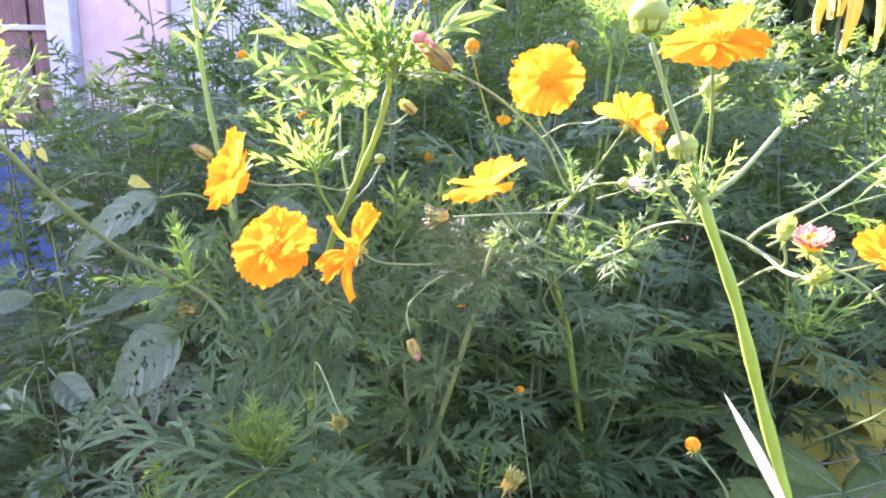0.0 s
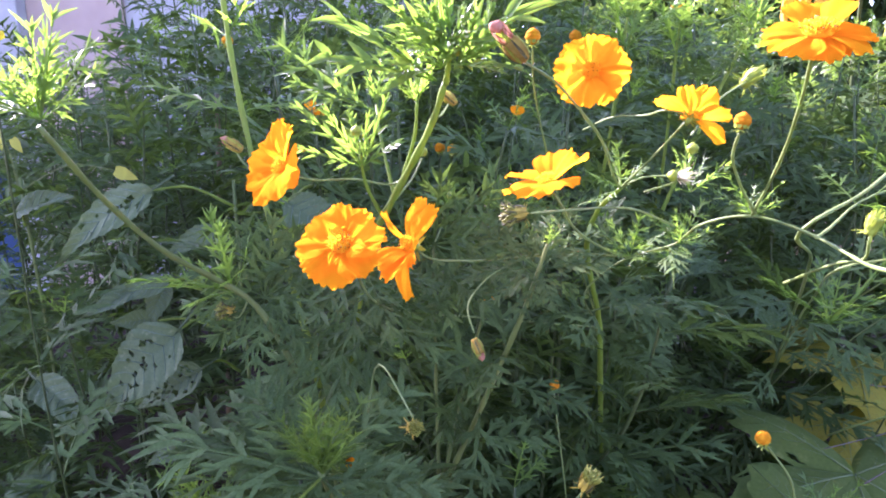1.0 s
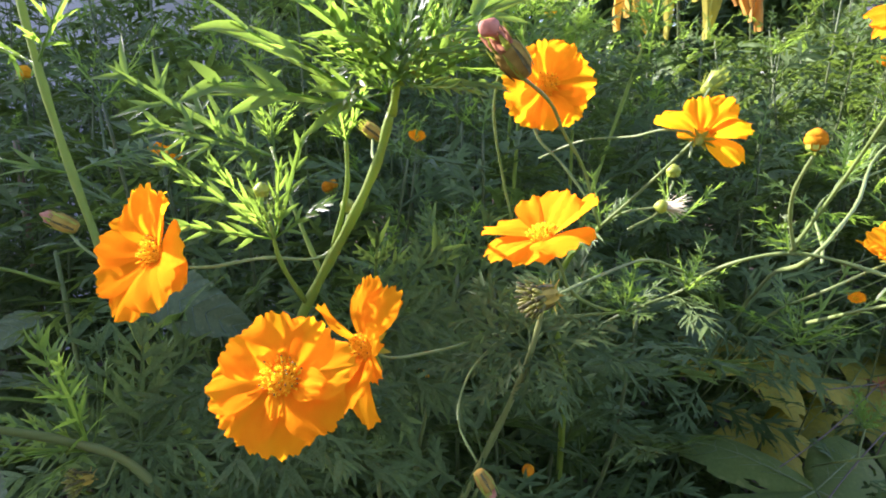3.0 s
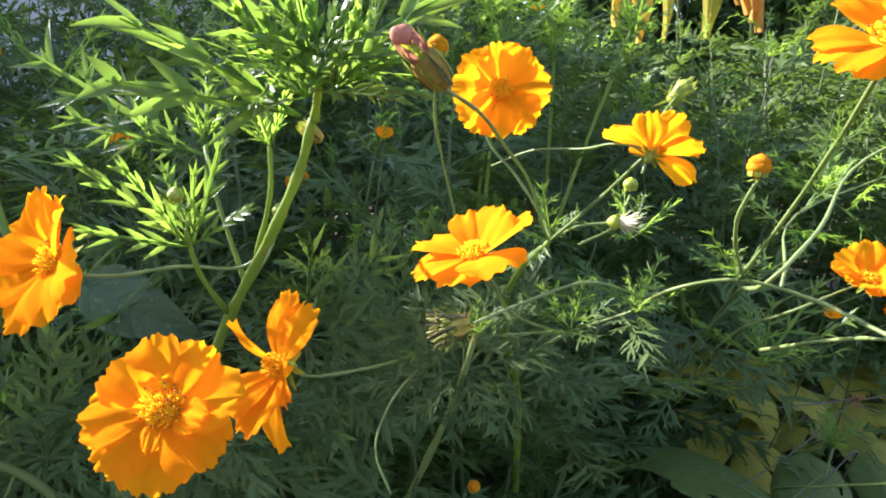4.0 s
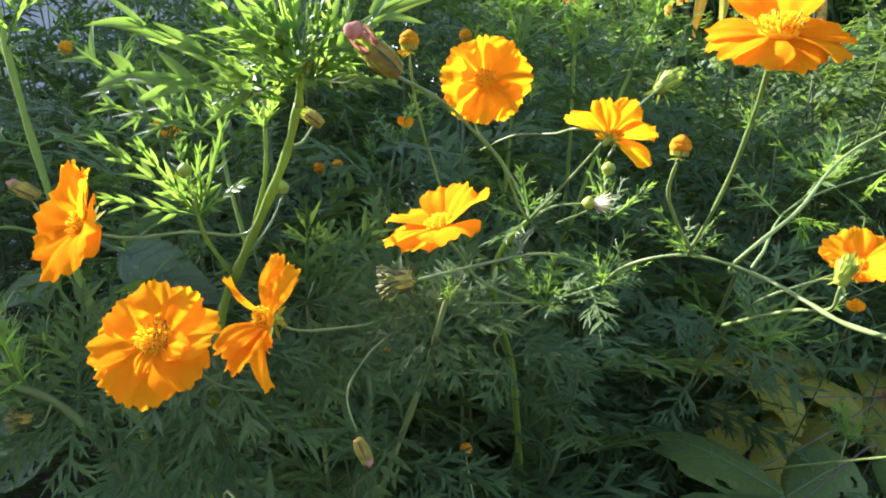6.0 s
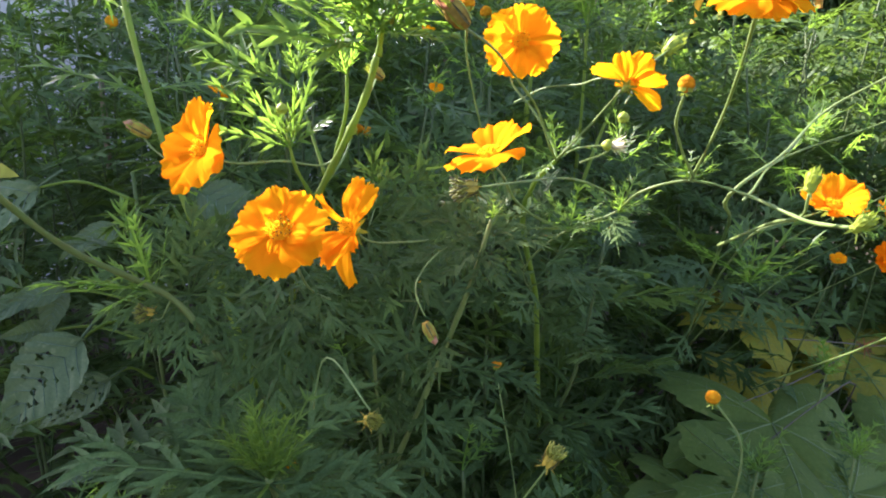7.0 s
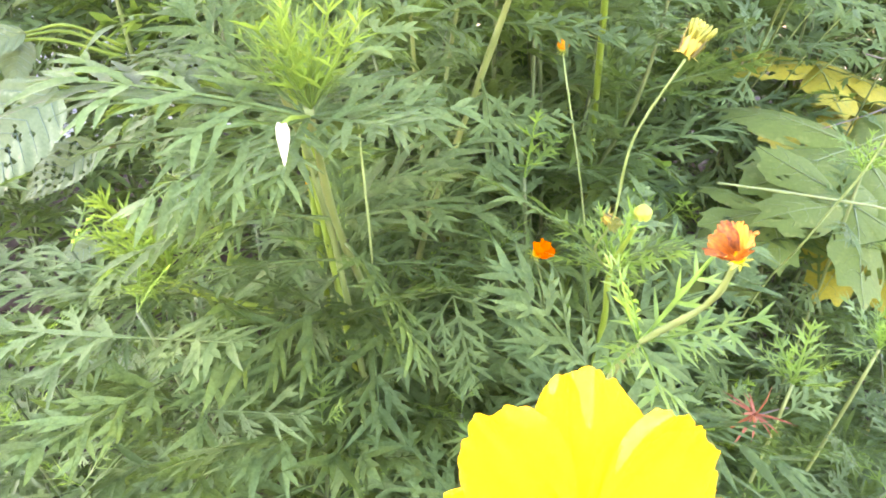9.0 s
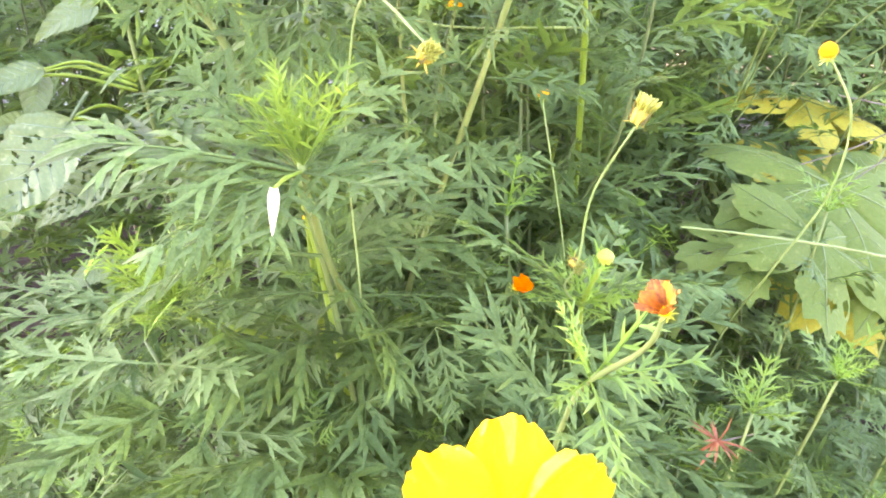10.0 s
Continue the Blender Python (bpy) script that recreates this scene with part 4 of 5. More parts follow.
fan(p, (-0.143, 0.455, 0.832), ((0.004, 0.004, 0.058), (0.026, 0.0, 0.050), (-0.020, 0.006, 0.052), (0.046, -0.010, 0.028), (0.050, -0.020, 0.0), (-0.048, -0.006, 0.026), (-0.052, -0.02, 0.0), (0.030, -0.030, -0.026), (-0.030, -0.030, -0.026), (0.0, -0.040, -0.034)), LEAVES, r, (0, -0.8, 0.55))

# plant whose long arching stalks carry most of the flowers
r = random.Random(104)
p = cosmos((0.22, 0.80, 0), "cosmos plant with long arching stalks and orange flowers")
arching = p
line = stalk(p, [(0.22, 0.80, -0.02), (0.19, 0.72, 0.45), (0.115, 0.54, 0.78), (0.090, 0.480, 0.891), (0.100, 0.465, 0.908)], 0.0034, 0.0014)
leafy(p, line, 0.35, 0.9, 0.065, 0.14, 0.07, r)
stalk(p, [(0.100, 0.465, 0.908), (0.110, 0.440, 0.930), (0.120, 0.413, 0.955)], 0.0012, 0.0010, M_THIN, "flower_stalk", 6)
flower(p, (0.121, 0.410, 0.957), (0.6, 0.3, 0.7), 0.0205, r, 0, 0, label="orange flower turned away, its green base showing", plan=((-39, -7, 0.85, 1.0), (10, 14, 0.85, 0.95), (49, 38, 0.8, 0.95), (106, 27, 0.95, 0.95), (153, 4, 0.9, 1.1), (-96, 31, 0.9, 0.9)), core=0.75)
stalk(p, [(0.100, 0.465, 0.908), (0.099, 0.472, 0.917), (0.088, 0.485, 0.941), (0.076, 0.496, 0.961), (0.078, 0.495, 0.982)], 0.0012, 0.0010, M_THIN, "flower_stalk", 6)
flower(p, (0.079, 0.487, 0.986), (-0.22, -0.93, 0.22), 0.0230, r, 8, 0, 7, wide=(1.0, 1.2))
stalk(p, [(0.100, 0.465, 0.908), (0.112, 0.460, 0.915), (0.130, 0.454, 0.917)], 0.0010, 0.0009, M_THIN, "flower_stalk", 5)
bud(p, (0.133, 0.453, 0.917), (0.9, -0.3, -0.1), 0.0082, r, "dry", "dry straw-coloured spent head")
stalk(p, [(0.121, 0.412, 0.958), (0.109, 0.420, 0.960), (0.105, 0.440, 0.957), (0.092, 0.47, 0.955), (0.08, 0.50, 0.945)], 0.0009, 0.0008, M_THIN, "flower_stalk", 5)
stalk(p, [(0.13, 0.43, 0.945), (0.166, 0.470, 0.969), (0.197, 0.499, 0.981)], 0.0009, 0.0008, M_THIN, "flower_stalk", 5)
bud(p, (0.201, 0.502, 0.983), (0.6, 0.0, 0.5), 0.0085, r, "spiky", "pale green closed flower head with pointed bracts")
stalk(p, [(0.115, 0.462, 0.905), (0.14, 0.465, 0.915), (0.148, 0.467, 0.929)], 0.0010, 0.0008, M_THIN, "flower_stalk", 5)
bud(p, (0.148, 0.467, 0.934), (0, 0, 1), 0.0042, r)
arch = stalk(p, [(0.115, 0.54, 0.78), (0.085, 0.475, 0.835), (0.103, 0.446, 0.863), (0.127, 0.430, 0.876), (0.131, 0.410, 0.891), (0.150, 0.384, 0.902), (0.174, 0.360, 0.895), (0.177, 0.340, 0.891), (0.173, 0.315, 0.890), (0.170, 0.287, 0.893)], 0.0009, 0.0014, M_THIN, "branch")
bud(p, (0.171, 0.283, 0.895), (0.3, -0.6, 0.6), 0.0052, r, "spiky", "yellow-green bud wrapped in pointed bracts")
young_tuft(p, (0.171, 0.284, 0.893), (0.3, -0.5, 0.7), 6, 0.018, r, 90)
young_tuft(p, (0.103, 0.446, 0.863), (-0.1, -0.4, 0.8), 9, 0.030, r, 75)
young_tuft(p, (0.128, 0.428, 0.876), (0.2, -0.3, 0.8), 8, 0.03, r, 75)
young_tuft(p, (0.150, 0.384, 0.902), (0, 0.2, 0.9), 9, 0.026, r, 80)
young_tuft(p, (0.100, 0.465, 0.908), (-0.3, -0.3, 0.6), 6, 0.034, r, 85)
young_tuft(p, (0.148, 0.465, 0.905), (0.2, -0.1, 0.9), 7, 0.04, r, 80)
leafy(p, arch, 0.12, 0.55, 0.055, 0.07, 0.045, r, LEAVES)
stalk(p, [(0.103, 0.446, 0.863), (0.053, 0.445, 0.866), (0.019, 0.440, 0.863), (-0.009, 0.430, 0.864), (-0.035, 0.420, 0.869), (-0.043, 0.412, 0.878)], 0.0010, 0.0009, M_THIN, "flower_stalk", 6)
flower(p, (-0.045, 0.409, 0.878), (-0.74, -0.58, 0.25), 0.0255, r, 0, 0, label="loosely opened orange flower turned sideways", plan=((12, -6, 0.66, 1.06), (-20, -2, 0.7, 1.0), (-62, 40, 0.7, 0.75), (34, 42, 0.28, 0.95), (198, 48, 0.8, 1.12), (168, 62, 0.7, 1.0), (182, -2, 0.58, 1.15), (-120, 30, 0.5, 0.7)))
stalk(p, [(0.103, 0.446, 0.862), (0.086, 0.440, 0.869), (0.056, 0.420, 0.889), (0.043, 0.407, 0.907), (0.036, 0.405, 0.915)], 0.0012, 0.0010, M_THIN, "flower_stalk", 6)
flower(p, (0.036, 0.405, 0.918), (-0.22, -0.13, 0.95), 0.0235, r, 0, 0, label="bowl-shaped orange flower", plan=((94, 10, 1.3, 1.08), (140, 0, 1.3, 1.0), (-14, 46, 1.1, 0.92), (-58, 34, 1.25, 1.08), (38, 40, 1.1, 0.85), (-172, 2, 1.25, 0.92), (-118, 10, 1.25, 1.0)))
stalk(p, [(0.130, 0.430, 0.885), (0.086, 0.400, 0.903), (0.042, 0.370, 0.907), (0.017, 0.352, 0.908)], 0.0009, 0.0008, M_THIN, "flower_stalk", 6)
bud(p, (0.009, 0.350, 0.908), (-0.9, -0.1, -0.1), 0.0066, r, "seed", "ochre and green drying seed head")
stalk(p, [(0.153, 0.384, 0.902), (0.130, 0.365, 0.925), (0.118, 0.350, 0.940), (0.116, 0.342, 0.950)], 0.0012, 0.0010, M_THIN, "flower_stalk", 6)
bud(p, (0.117, 0.342, 0.955), (0.1, 0, 1), 0.0042, r, "orange", "round orange bud about to open")
stalk(p, [(0.150, 0.384, 0.902), (0.148, 0.360, 0.933), (0.138, 0.330, 0.966), (0.128, 0.309, 0.988)], 0.0012, 0.0011, M_THIN, "flower_stalk", 6)
young_tuft(p, (0.139, 0.332, 0.962), (0.1, 0, 1), 6, 0.016, r, 60)
flower(p, (0.127, 0.306, 0.994), (-0.10, -0.30, 0.94), 0.0168, r, 0, 0, label="large orange flower with drooping front petals", plan=((24, 36, 1.1, 1.1), (-34, 38, 1.05, 1.15), (72, 2, 1.15, 1.08), (106, -8, 1.05, 1.15), (142, -16, 1.25, 1.0), (188, -22, 1.2, 0.95), (-126, -12, 1.35, 1.1), (-82, -2, 1.15, 1.15)), core=1.15)
stalk(p, [(0.19, 0.41, 0.855), (0.183, 0.350, 0.883), (0.181, 0.330, 0.890), (0.173, 0.318, 0.903)], 0.0012, 0.0010, M_THIN, "flower_stalk", 6)
bud(p, (0.172, 0.316, 0.909), (0.2, -0.1, 0.9), 0.0056, r, "spiky", "yellow-green bud wrapped in pointed bracts")
stalk(p, [(0.051, 0.440, 0.868), (0.020, 0.430, 0.862), (-0.002, 0.410, 0.853), (-0.011, 0.390, 0.844), (-0.008, 0.378, 0.834)], 0.0008, 0.0007, M_THIN, "flower_stalk", 5)
bud(p, (-0.006, 0.376, 0.826), (0.4, -0.3, -0.9), 0.0038, r, "spent", "nodding spent head with pink wilted petals")
stalk(p, [(0.115, 0.54, 0.78), (0.05, 0.48, 0.93), (0.033, 0.450, 0.975), (0.026, 0.420, 0.995)], 0.0010, 0.0008, M_THIN, "flower_stalk", 5)
bud(p, (0.026, 0.420, 1.000), (0, 0, 1), 0.0046, r, "orange", "small orange bud")
stalk(p, [(0.099, 0.464, 0.907), (0.091, 0.455, 0.916), (0.076, 0.440, 0.942), (0.055, 0.420, 0.961), (0.032, 0.390, 0.976), (0.013, 0.372, 0.984)], 0.0011, 0.0010, M_THIN, "flower_stalk", 6)
bud(p, (0.0075, 0.367, 0.990), (-0.74, -0.40, 0.66), 0.0060, r, "spent", "spent flower with wilted pink petal tip")

# plant at the right with stalks that reach across
r = random.Random(105)
p = cosmos((0.50, 0.98, 0), "cosmos plant with pale straggling stalks and small orange flowers")
line = stalk(p, [(0.50, 0.98, -0.02), (0.45, 0.86, 0.5), (0.29, 0.54, 0.84), (0.21, 0.42, 0.893), (0.252, 0.440, 0.907), (0.328, 0.480, 0.941), (0.366, 0.450, 0.972), (0.40, 0.43, 1.0)], 0.0024, 0.0008, M_THIN)
leafy(p, line, 0.3, 0.66, 0.05, 0.12, 0.09, r)
line = stalk(p, [(0.22, 0.43, 0.88), (0.367, 0.550, 0.901), (0.413, 0.550, 0.913), (0.471, 0.530, 0.938)], 0.0013, 0.0009, M_THIN, "branch")
young_tuft(p, (0.367, 0.550, 0.905), (0, 0, 1), 14, 0.05, r, 75)
leafy(p, line, 0.4, 0.95, 0.04, 0.06, 0.05, r, YOUNG_LEAVES)
line = stalk(p, [(0.38, 0.72, 0.66), (0.31, 0.56, 0.80), (0.27, 0.46, 0.855), (0.300, 0.47, 0.856), (0.317, 0.468, 0.861)], 0.0014, 0.001, M_THIN, "flower_stalk")
flower(p, (0.320, 0.462, 0.866), (-0.25, -0.50, 0.80), 0.0225, r, 7, 0, 38, wide=(0.95, 1.1))
stalk(p, [(0.40, 0.76, 0.62), (0.42, 0.62, 0.80), (0.428, 0.51, 0.866)], 0.0012, 0.0009, M_THIN, "flower_stalk", 5)
flower(p, (0.43, 0.505, 0.872), (0.2, -0.6, 0.7), 0.021, r, 7, 2, 18)
stalk(p, [(0.45, 0.86, 0.5), (0.47, 0.68, 0.74), (0.471, 0.56, 0.826)], 0.0012, 0.0009, M_THIN, "flower_stalk", 5)
flower(p, (0.473, 0.555, 0.831), (0.3, -0.4, 0.8), 0.018, r, 6, 0, 25)
stalk(p, [(0.45, 0.86, 0.5), (0.48, 0.68, 0.70), (0.49, 0.57, 0.785)], 0.0012, 0.0009, M_THIN, "flower_stalk", 5)
flower(p, (0.49, 0.565, 0.788), (0, -0.8, 0.5), 0.015, r, 8, 2, 10, M_FADED, label="small reddish fading flower")
young_tuft(p, (0.30, 0.52, 0.79), (0, -0.2, 0.9), 10, 0.07, r, 75)

stalk(arching, [(0.115, 0.54, 0.78), (0.0, 0.54, 0.79), (-0.066, 0.44, 0.832), (-0.078, 0.370, 0.880)], 0.0012, 0.0010, M_THIN, "flower_stalk", 6)
flower(arching, (-0.081, 0.360, 0.889), (-0.12, -0.68, 0.70), 0.0203, r, 0, 0, label="wide open orange semi-double flower", plan=((4, 24, 0.95, 1.0), (-40, 22, 1.0, 0.98), (46, 14, 1.05, 0.95), (90, 6, 1.1, 1.0), (134, 2, 1.1, 1.0), (-178, 0, 1.15, 1.08), (-134, 6, 1.1, 1.05), (-92, 16, 1.1, 1.05), (-112, 34, 0.8, 0.72), (-196, 26, 0.55, 0.6)))

stalk(p, [(0.30, 0.50, 0.70), (0.199, 0.26, 0.876), (0.152, 0.23, 0.908), (0.139, 0.222, 0.914), (0.131, 0.218, 0.921)], 0.0010, 0.0006, M_THIN, "flower_stalk", 5)
flower(p, (0.131, 0.218, 0.921), (-0.1, -0.3, 0.8), 0.0062, r, 8, 3, 52, M_WILT, label="wilted pinkish flower", core=0.6)

# taller plants behind, their fresh tips in the sun
r = random.Random(114)
for foot, tip, lean in (((0.20, 0.92, 0), (0.253, 0.773, 1.050), 0.02), ((0.16, 0.80, 0), (0.318, 0.741, 1.046), -0.06), ((0.14, 0.90, 0), (0.185, 0.745, 1.055), 0.0), ((0.24, 0.98, 0), (0.225, 0.840, 1.080), -0.03)):
    p = cosmos(foot, "tall cosmos plant with fresh sunlit leaf tips")
    foot, tip = Vector(foot), Vector(tip)
    line = stalk(p, [foot - Vector((0, 0, 0.02)), foot.lerp(tip, 0.5) + Vector((lean, 0.03, 0)), foot.lerp(tip, 0.85) + Vector((lean * 0.6, 0, 0)), tip], 0.0034, 0.0016)
    leafy(p, line, 0.45, 0.96, 0.045, 0.12, 0.07, r)
    young_tuft(p, tip, (0, -0.2, 1), 12, 0.055, r, 75)
    young_tuft(p, tip - Vector((0, 0, 0.03)), (0, -0.3, 0.8), 7, 0.07, r, 80)

# darker stem in the middle with a whorl of leaves
r = random.Random(106)
p = cosmos((-0.06, 0.62, 0), "cosmos stem with whorls of dark feathery leaves")
line = stalk(p, [(-0.06, 0.62, -0.02), (-0.05, 0.60, 0.4), (-0.02, 0.540, 0.615), (0.003, 0.500, 0.705), (0.024, 0.454, 0.795), (0.034, 0.428, 0.845), (0.037, 0.421, 0.862), (0.041, 0.419, 0.878)], 0.0028, 0.0012, M_LOW)
leafy(p, line, 0.3, 0.9, 0.036, 0.12, 0.075, r)
fan(p, (0.036, 0.422, 0.860), ((0.048, 0.004, 0.006), (0.042, 0.020, 0.026), (0.034, -0.006, -0.016), (-0.044, 0.004, 0.002), (-0.036, 0.020, 0.022), (-0.032, -0.006, -0.014), (0.010, 0.024, 0.038), (-0.016, 0.024, 0.036), (0.008, -0.024, -0.020), (0.026, 0.026, 0.036), (-0.010, -0.022, -0.022)), LEAVES, r, (0, -0.5, 0.8))
young_tuft(p, (0.041, 0.419, 0.877), (0.1, -0.2, 1), 6, 0.020, r, 45)
# leafy side branches that fill the middle
for tip, ways in (((-0.028, 0.485, 0.862), ((0.056, -0.020, 0.018), (0.040, -0.015, 0.048), (0.058, -0.015, -0.014), (0.044, -0.025, -0.040), (0.004, -0.010, 0.058), (0.010, -0.030, -0.052), (-0.040, -0.015, 0.030), (-0.046, -0.02, -0.014), (-0.024, -0.02, -0.046))),
                  ((0.030, 0.515, 0.864), ((0.050, -0.015, 0.026), (0.022, -0.010, 0.052), (0.056, -0.02, -0.010), (-0.014, -0.010, 0.054), (-0.046, -0.015, 0.026), (-0.054, -0.02, -0.008), (0.026, -0.03, -0.040), (-0.026, -0.03, -0.040)))):
    side = stalk(p, [(-0.018, 0.540, 0.62), (Vector((-0.018, 0.540, 0.62)) + Vector(tip)) * 0.5 + Vector((0, 0.02, 0)), tip], 0.0018, 0.0010, M_LOW, "branch", 6)
    fan(p, tip, ways, LEAVES, r, (0, -0.8, 0.55))
    leafy(p, side, 0.4, 0.95, 0.04, 0.075, 0.065, r)
bud(p, (-0.014, 0.518, 0.893), (0, -0.2, 1), 0.0034, r)
stalk(p, [(-0.028, 0.485, 0.862), (-0.020, 0.505, 0.876), (-0.014, 0.518, 0.890)], 0.0009, 0.0007, M_THIN, "flower_stalk", 5)
young_tuft(p, (-0.015, 0.516, 0.885), (0, -0.3, 1), 7, 0.028, r, 70, FINGERS)

# low bushy plant in front
r = random.Random(107)
p = cosmos((-0.03, 0.56, 0), "low bushy cosmos plant with bright leaf tips")
line = stalk(p, [(-0.03, 0.56, -0.02), (-0.045, 0.53, 0.35), (-0.056, 0.510, 0.530), (-0.077, 0.480, 0.608), (-0.091, 0.430, 0.678), (-0.097, 0.375, 0.748)], 0.0036, 0.0019, M_LOW)
leafy(p, line, 0.35, 0.9, 0.034, 0.125, 0.105, r, None, 0.15)
fan(p, (-0.097, 0.376, 0.744), ((-0.120, 0.035, 0.014), (0.060, 0.004, 0.004), (-0.085, 0.065, 0.02), (0.050, 0.070, 0.02), (-0.090, 0.010, -0.014), (0.070, -0.020, 0.006), (-0.070, -0.045, -0.006), (-0.012, 0.09, 0.03), (-0.055, 0.03, 0.045), (-0.100, 0.0, 0.03), (0.05, 0.04, 0.05), (-0.010, -0.075, 0.012), (0.035, -0.06, 0.0)), LEAVES, r, (0, -0.3, 1))
young_tuft(p, (-0.096, 0.374, 0.748), (0.0, 0.1, 1), 20, 0.048, r, 50, NEEDLES)
stalk(p, [(-0.074, 0.42, 0.65), (-0.07, 0.40, 0.78), (-0.059, 0.360, 0.821), (-0.043, 0.336, 0.803)], 0.0008, 0.0007, M_THIN, "flower_stalk", 5)
bud(p, (-0.043, 0.333, 0.799), (0.2, -0.6, 0.3), 0.0055, r, "tassel", "yellowish green seed head")
line = stalk(p, [(-0.061, 0.500, 0.543), (-0.080, 0.510, 0.550), (-0.146, 0.505, 0.587), (-0.179, 0.500, 0.606), (-0.200, 0.498, 0.622)], 0.003, 0.0022, M_STEM, "branch")
leafy(p, line, 0.3, 1.0, 0.03, 0.11, 0.10, r)
fan(p, (-0.195, 0.498, 0.618), ((-0.12, 0.0, 0.004), (-0.10, 0.04, 0.02), (-0.07, -0.06, -0.02), (-0.03, -0.07, 0.0)), LEAVES, r, (0, -0.3, 1))
young_tuft(p, (-0.194, 0.490, 0.630), (-0.1, -0.3, 0.9), 26, 0.062, r, 66, NEEDLES)
fan(p, (-0.03, 0.42, 0.622), ((0.010, -0.02, -0.055), (-0.04, -0.03, -0.03), (0.05, -0.02, -0.015)), LEAVES, r, (0, -0.8, 0.5))
stalk(p, [(-0.03, 0.56, 0.3), (0.03, 0.50, 0.45), (0.04, 0.46, 0.60), (0.034, 0.455, 0.618)], 0.001, 0.0008, M_THIN, "flower_stalk", 5)
flower(p, (0.034, 0.455, 0.622), (0.3, -0.3, 0.4), 0.012, r, 5, 0, 70, M_FADED, core=0.5)
stalk(p, [(-0.05, 0.60, 0.50), (-0.09, 0.58, 0.60), (-0.101, 0.545, 0.648)], 0.001, 0.0008, M_THIN, "flower_stalk", 5)
flower(p, (-0.101, 0.543, 0.653), (0.3, -0.6, 0.5), 0.014, r, 4, 0, 68, core=0.5)

g = Geo()
g.blade(Vector((0, 0, 0)), Vector((0.001, -0.051, 0.004)), Vector((0.2, 0.1, 1)), 0.051, 0.0046, 0.05, 0.3, (0, 0.25, 0.5, 0.75, 0.93, 1.0))
part("leaf", g.mesh("leaf", M_STRAW), p, Matrix.Translation(Vector((-0.107, 0.313, 0.758)) - p.location), "pale straw-coloured leaflet")
stalk(p, [(-0.097, 0.376, 0.744), (-0.104, 0.34, 0.753), (-0.107, 0.312, 0.758)], 0.0010, 0.0008, M_STEM, "petiole", 5)

# lower right of the front: small buds and a half-open flower
r = random.Random(108)
p = cosmos((0.06, 0.52, 0), "low cosmos plant with small buds and feathery leaves")
line = stalk(p, [(0.06, 0.52, -0.02), (0.065, 0.47, 0.4), (0.067, 0.420, 0.590), (0.058, 0.400, 0.633), (0.055, 0.372, 0.672)], 0.003, 0.0013)
leafy(p, line, 0.35, 0.97, 0.03, 0.14, 0.09, r)
young_tuft(p, (0.057, 0.398, 0.635), (0, -0.3, 0.9), 12, 0.05, r, 80)
bud(p, (0.053, 0.362, 0.684), (0, 0, 1), 0.0045, r)
stalk(p, [(0.057, 0.40, 0.633), (0.038, 0.38, 0.66), (0.036, 0.360, 0.683), (0.036, 0.345, 0.729), (0.047, 0.331, 0.762)], 0.0009, 0.0008, M_THIN, "flower_stalk", 5)
bud(p, (0.049, 0.330, 0.768), (0.4, -0.2, 0.9), 0.0065, r, "tassel", "greenish yellow seed head")
bud(p, (0.036, 0.362, 0.683), (0.2, -0.8, -0.2), 0.0045, r, "tassel")
stalk(p, [(0.065, 0.48, 0.30), (0.20, 0.50, 0.44), (0.205, 0.45, 0.57), (0.178, 0.385, 0.650), (0.181, 0.356, 0.715), (0.172, 0.347, 0.755), (0.153, 0.344, 0.780)], 0.0010, 0.0008, M_THIN, "flower_stalk", 5)
bud(p, (0.150, 0.344, 0.784), (-0.3, -0.2, 0.9), 0.0042, r, "orange", "small orange bud")
line = stalk(p, [(0.06, 0.47, 0.35), (0.03, 0.38, 0.50), (0.012, 0.315, 0.62), (0.009, 0.281, 0.671), (0.022, 0.260, 0.700), (0.021, 0.252, 0.716)], 0.0017, 0.0010, M_LOW, "branch")
leafy(p, line, 0.3, 0.85, 0.04, 0.11, 0.07, r)
young_tuft(p, (0.009, 0.282, 0.671), (0.3, -0.2, 0.6), 8, 0.05, r, 85)
flower(p, (0.021, 0.251, 0.718), (-0.50, -0.05, 0.72), 0.0118, r, 6, 0, 62, M_RUST, core=0.36, wide=(0.6, 0.75), label="half-open rusty orange flower")
stalk(p, [(0.06, 0.48, 0.3), (0.09, 0.5, 0.6), (0.072, 0.51, 0.736)], 0.0010, 0.0008, M_THIN, "flower_stalk", 5)
bud(p, (0.072, 0.510, 0.741), (0, -0.3, 0.9), 0.0042, r, "orange", "small orange bud")

# bloom low in front of the bed
r = random.Random(109)
p = cosmos((-0.02, 0.27, 0), "cosmos plant with one large golden-orange bloom")
line = stalk(p, [(-0.02, 0.27, -0.02), (-0.03, 0.25, 0.35), (-0.055, 0.20, 0.62), (-0.059, 0.187, 0.697)], 0.0028, 0.0013)
leafy(p, line, 0.2, 0.62, 0.07, 0.11, 0.08, r)
flower(p, (-0.0595, 0.181, 0.703), (-0.10, -0.78, 0.62), 0.0300, r, 0, 0, mat=M_GOLD, plan=((-11, 2, 0.80, 1.03), (36, 10, 0.76, 0.98), (-58, 8, 0.76, 1.0), (82, 5, 0.62, 1.0), (-98, 4, 0.62, 1.0), (126, 6, 0.62, 0.98), (-143, 4, 0.62, 0.98), (171, 5, 0.62, 1.0)))

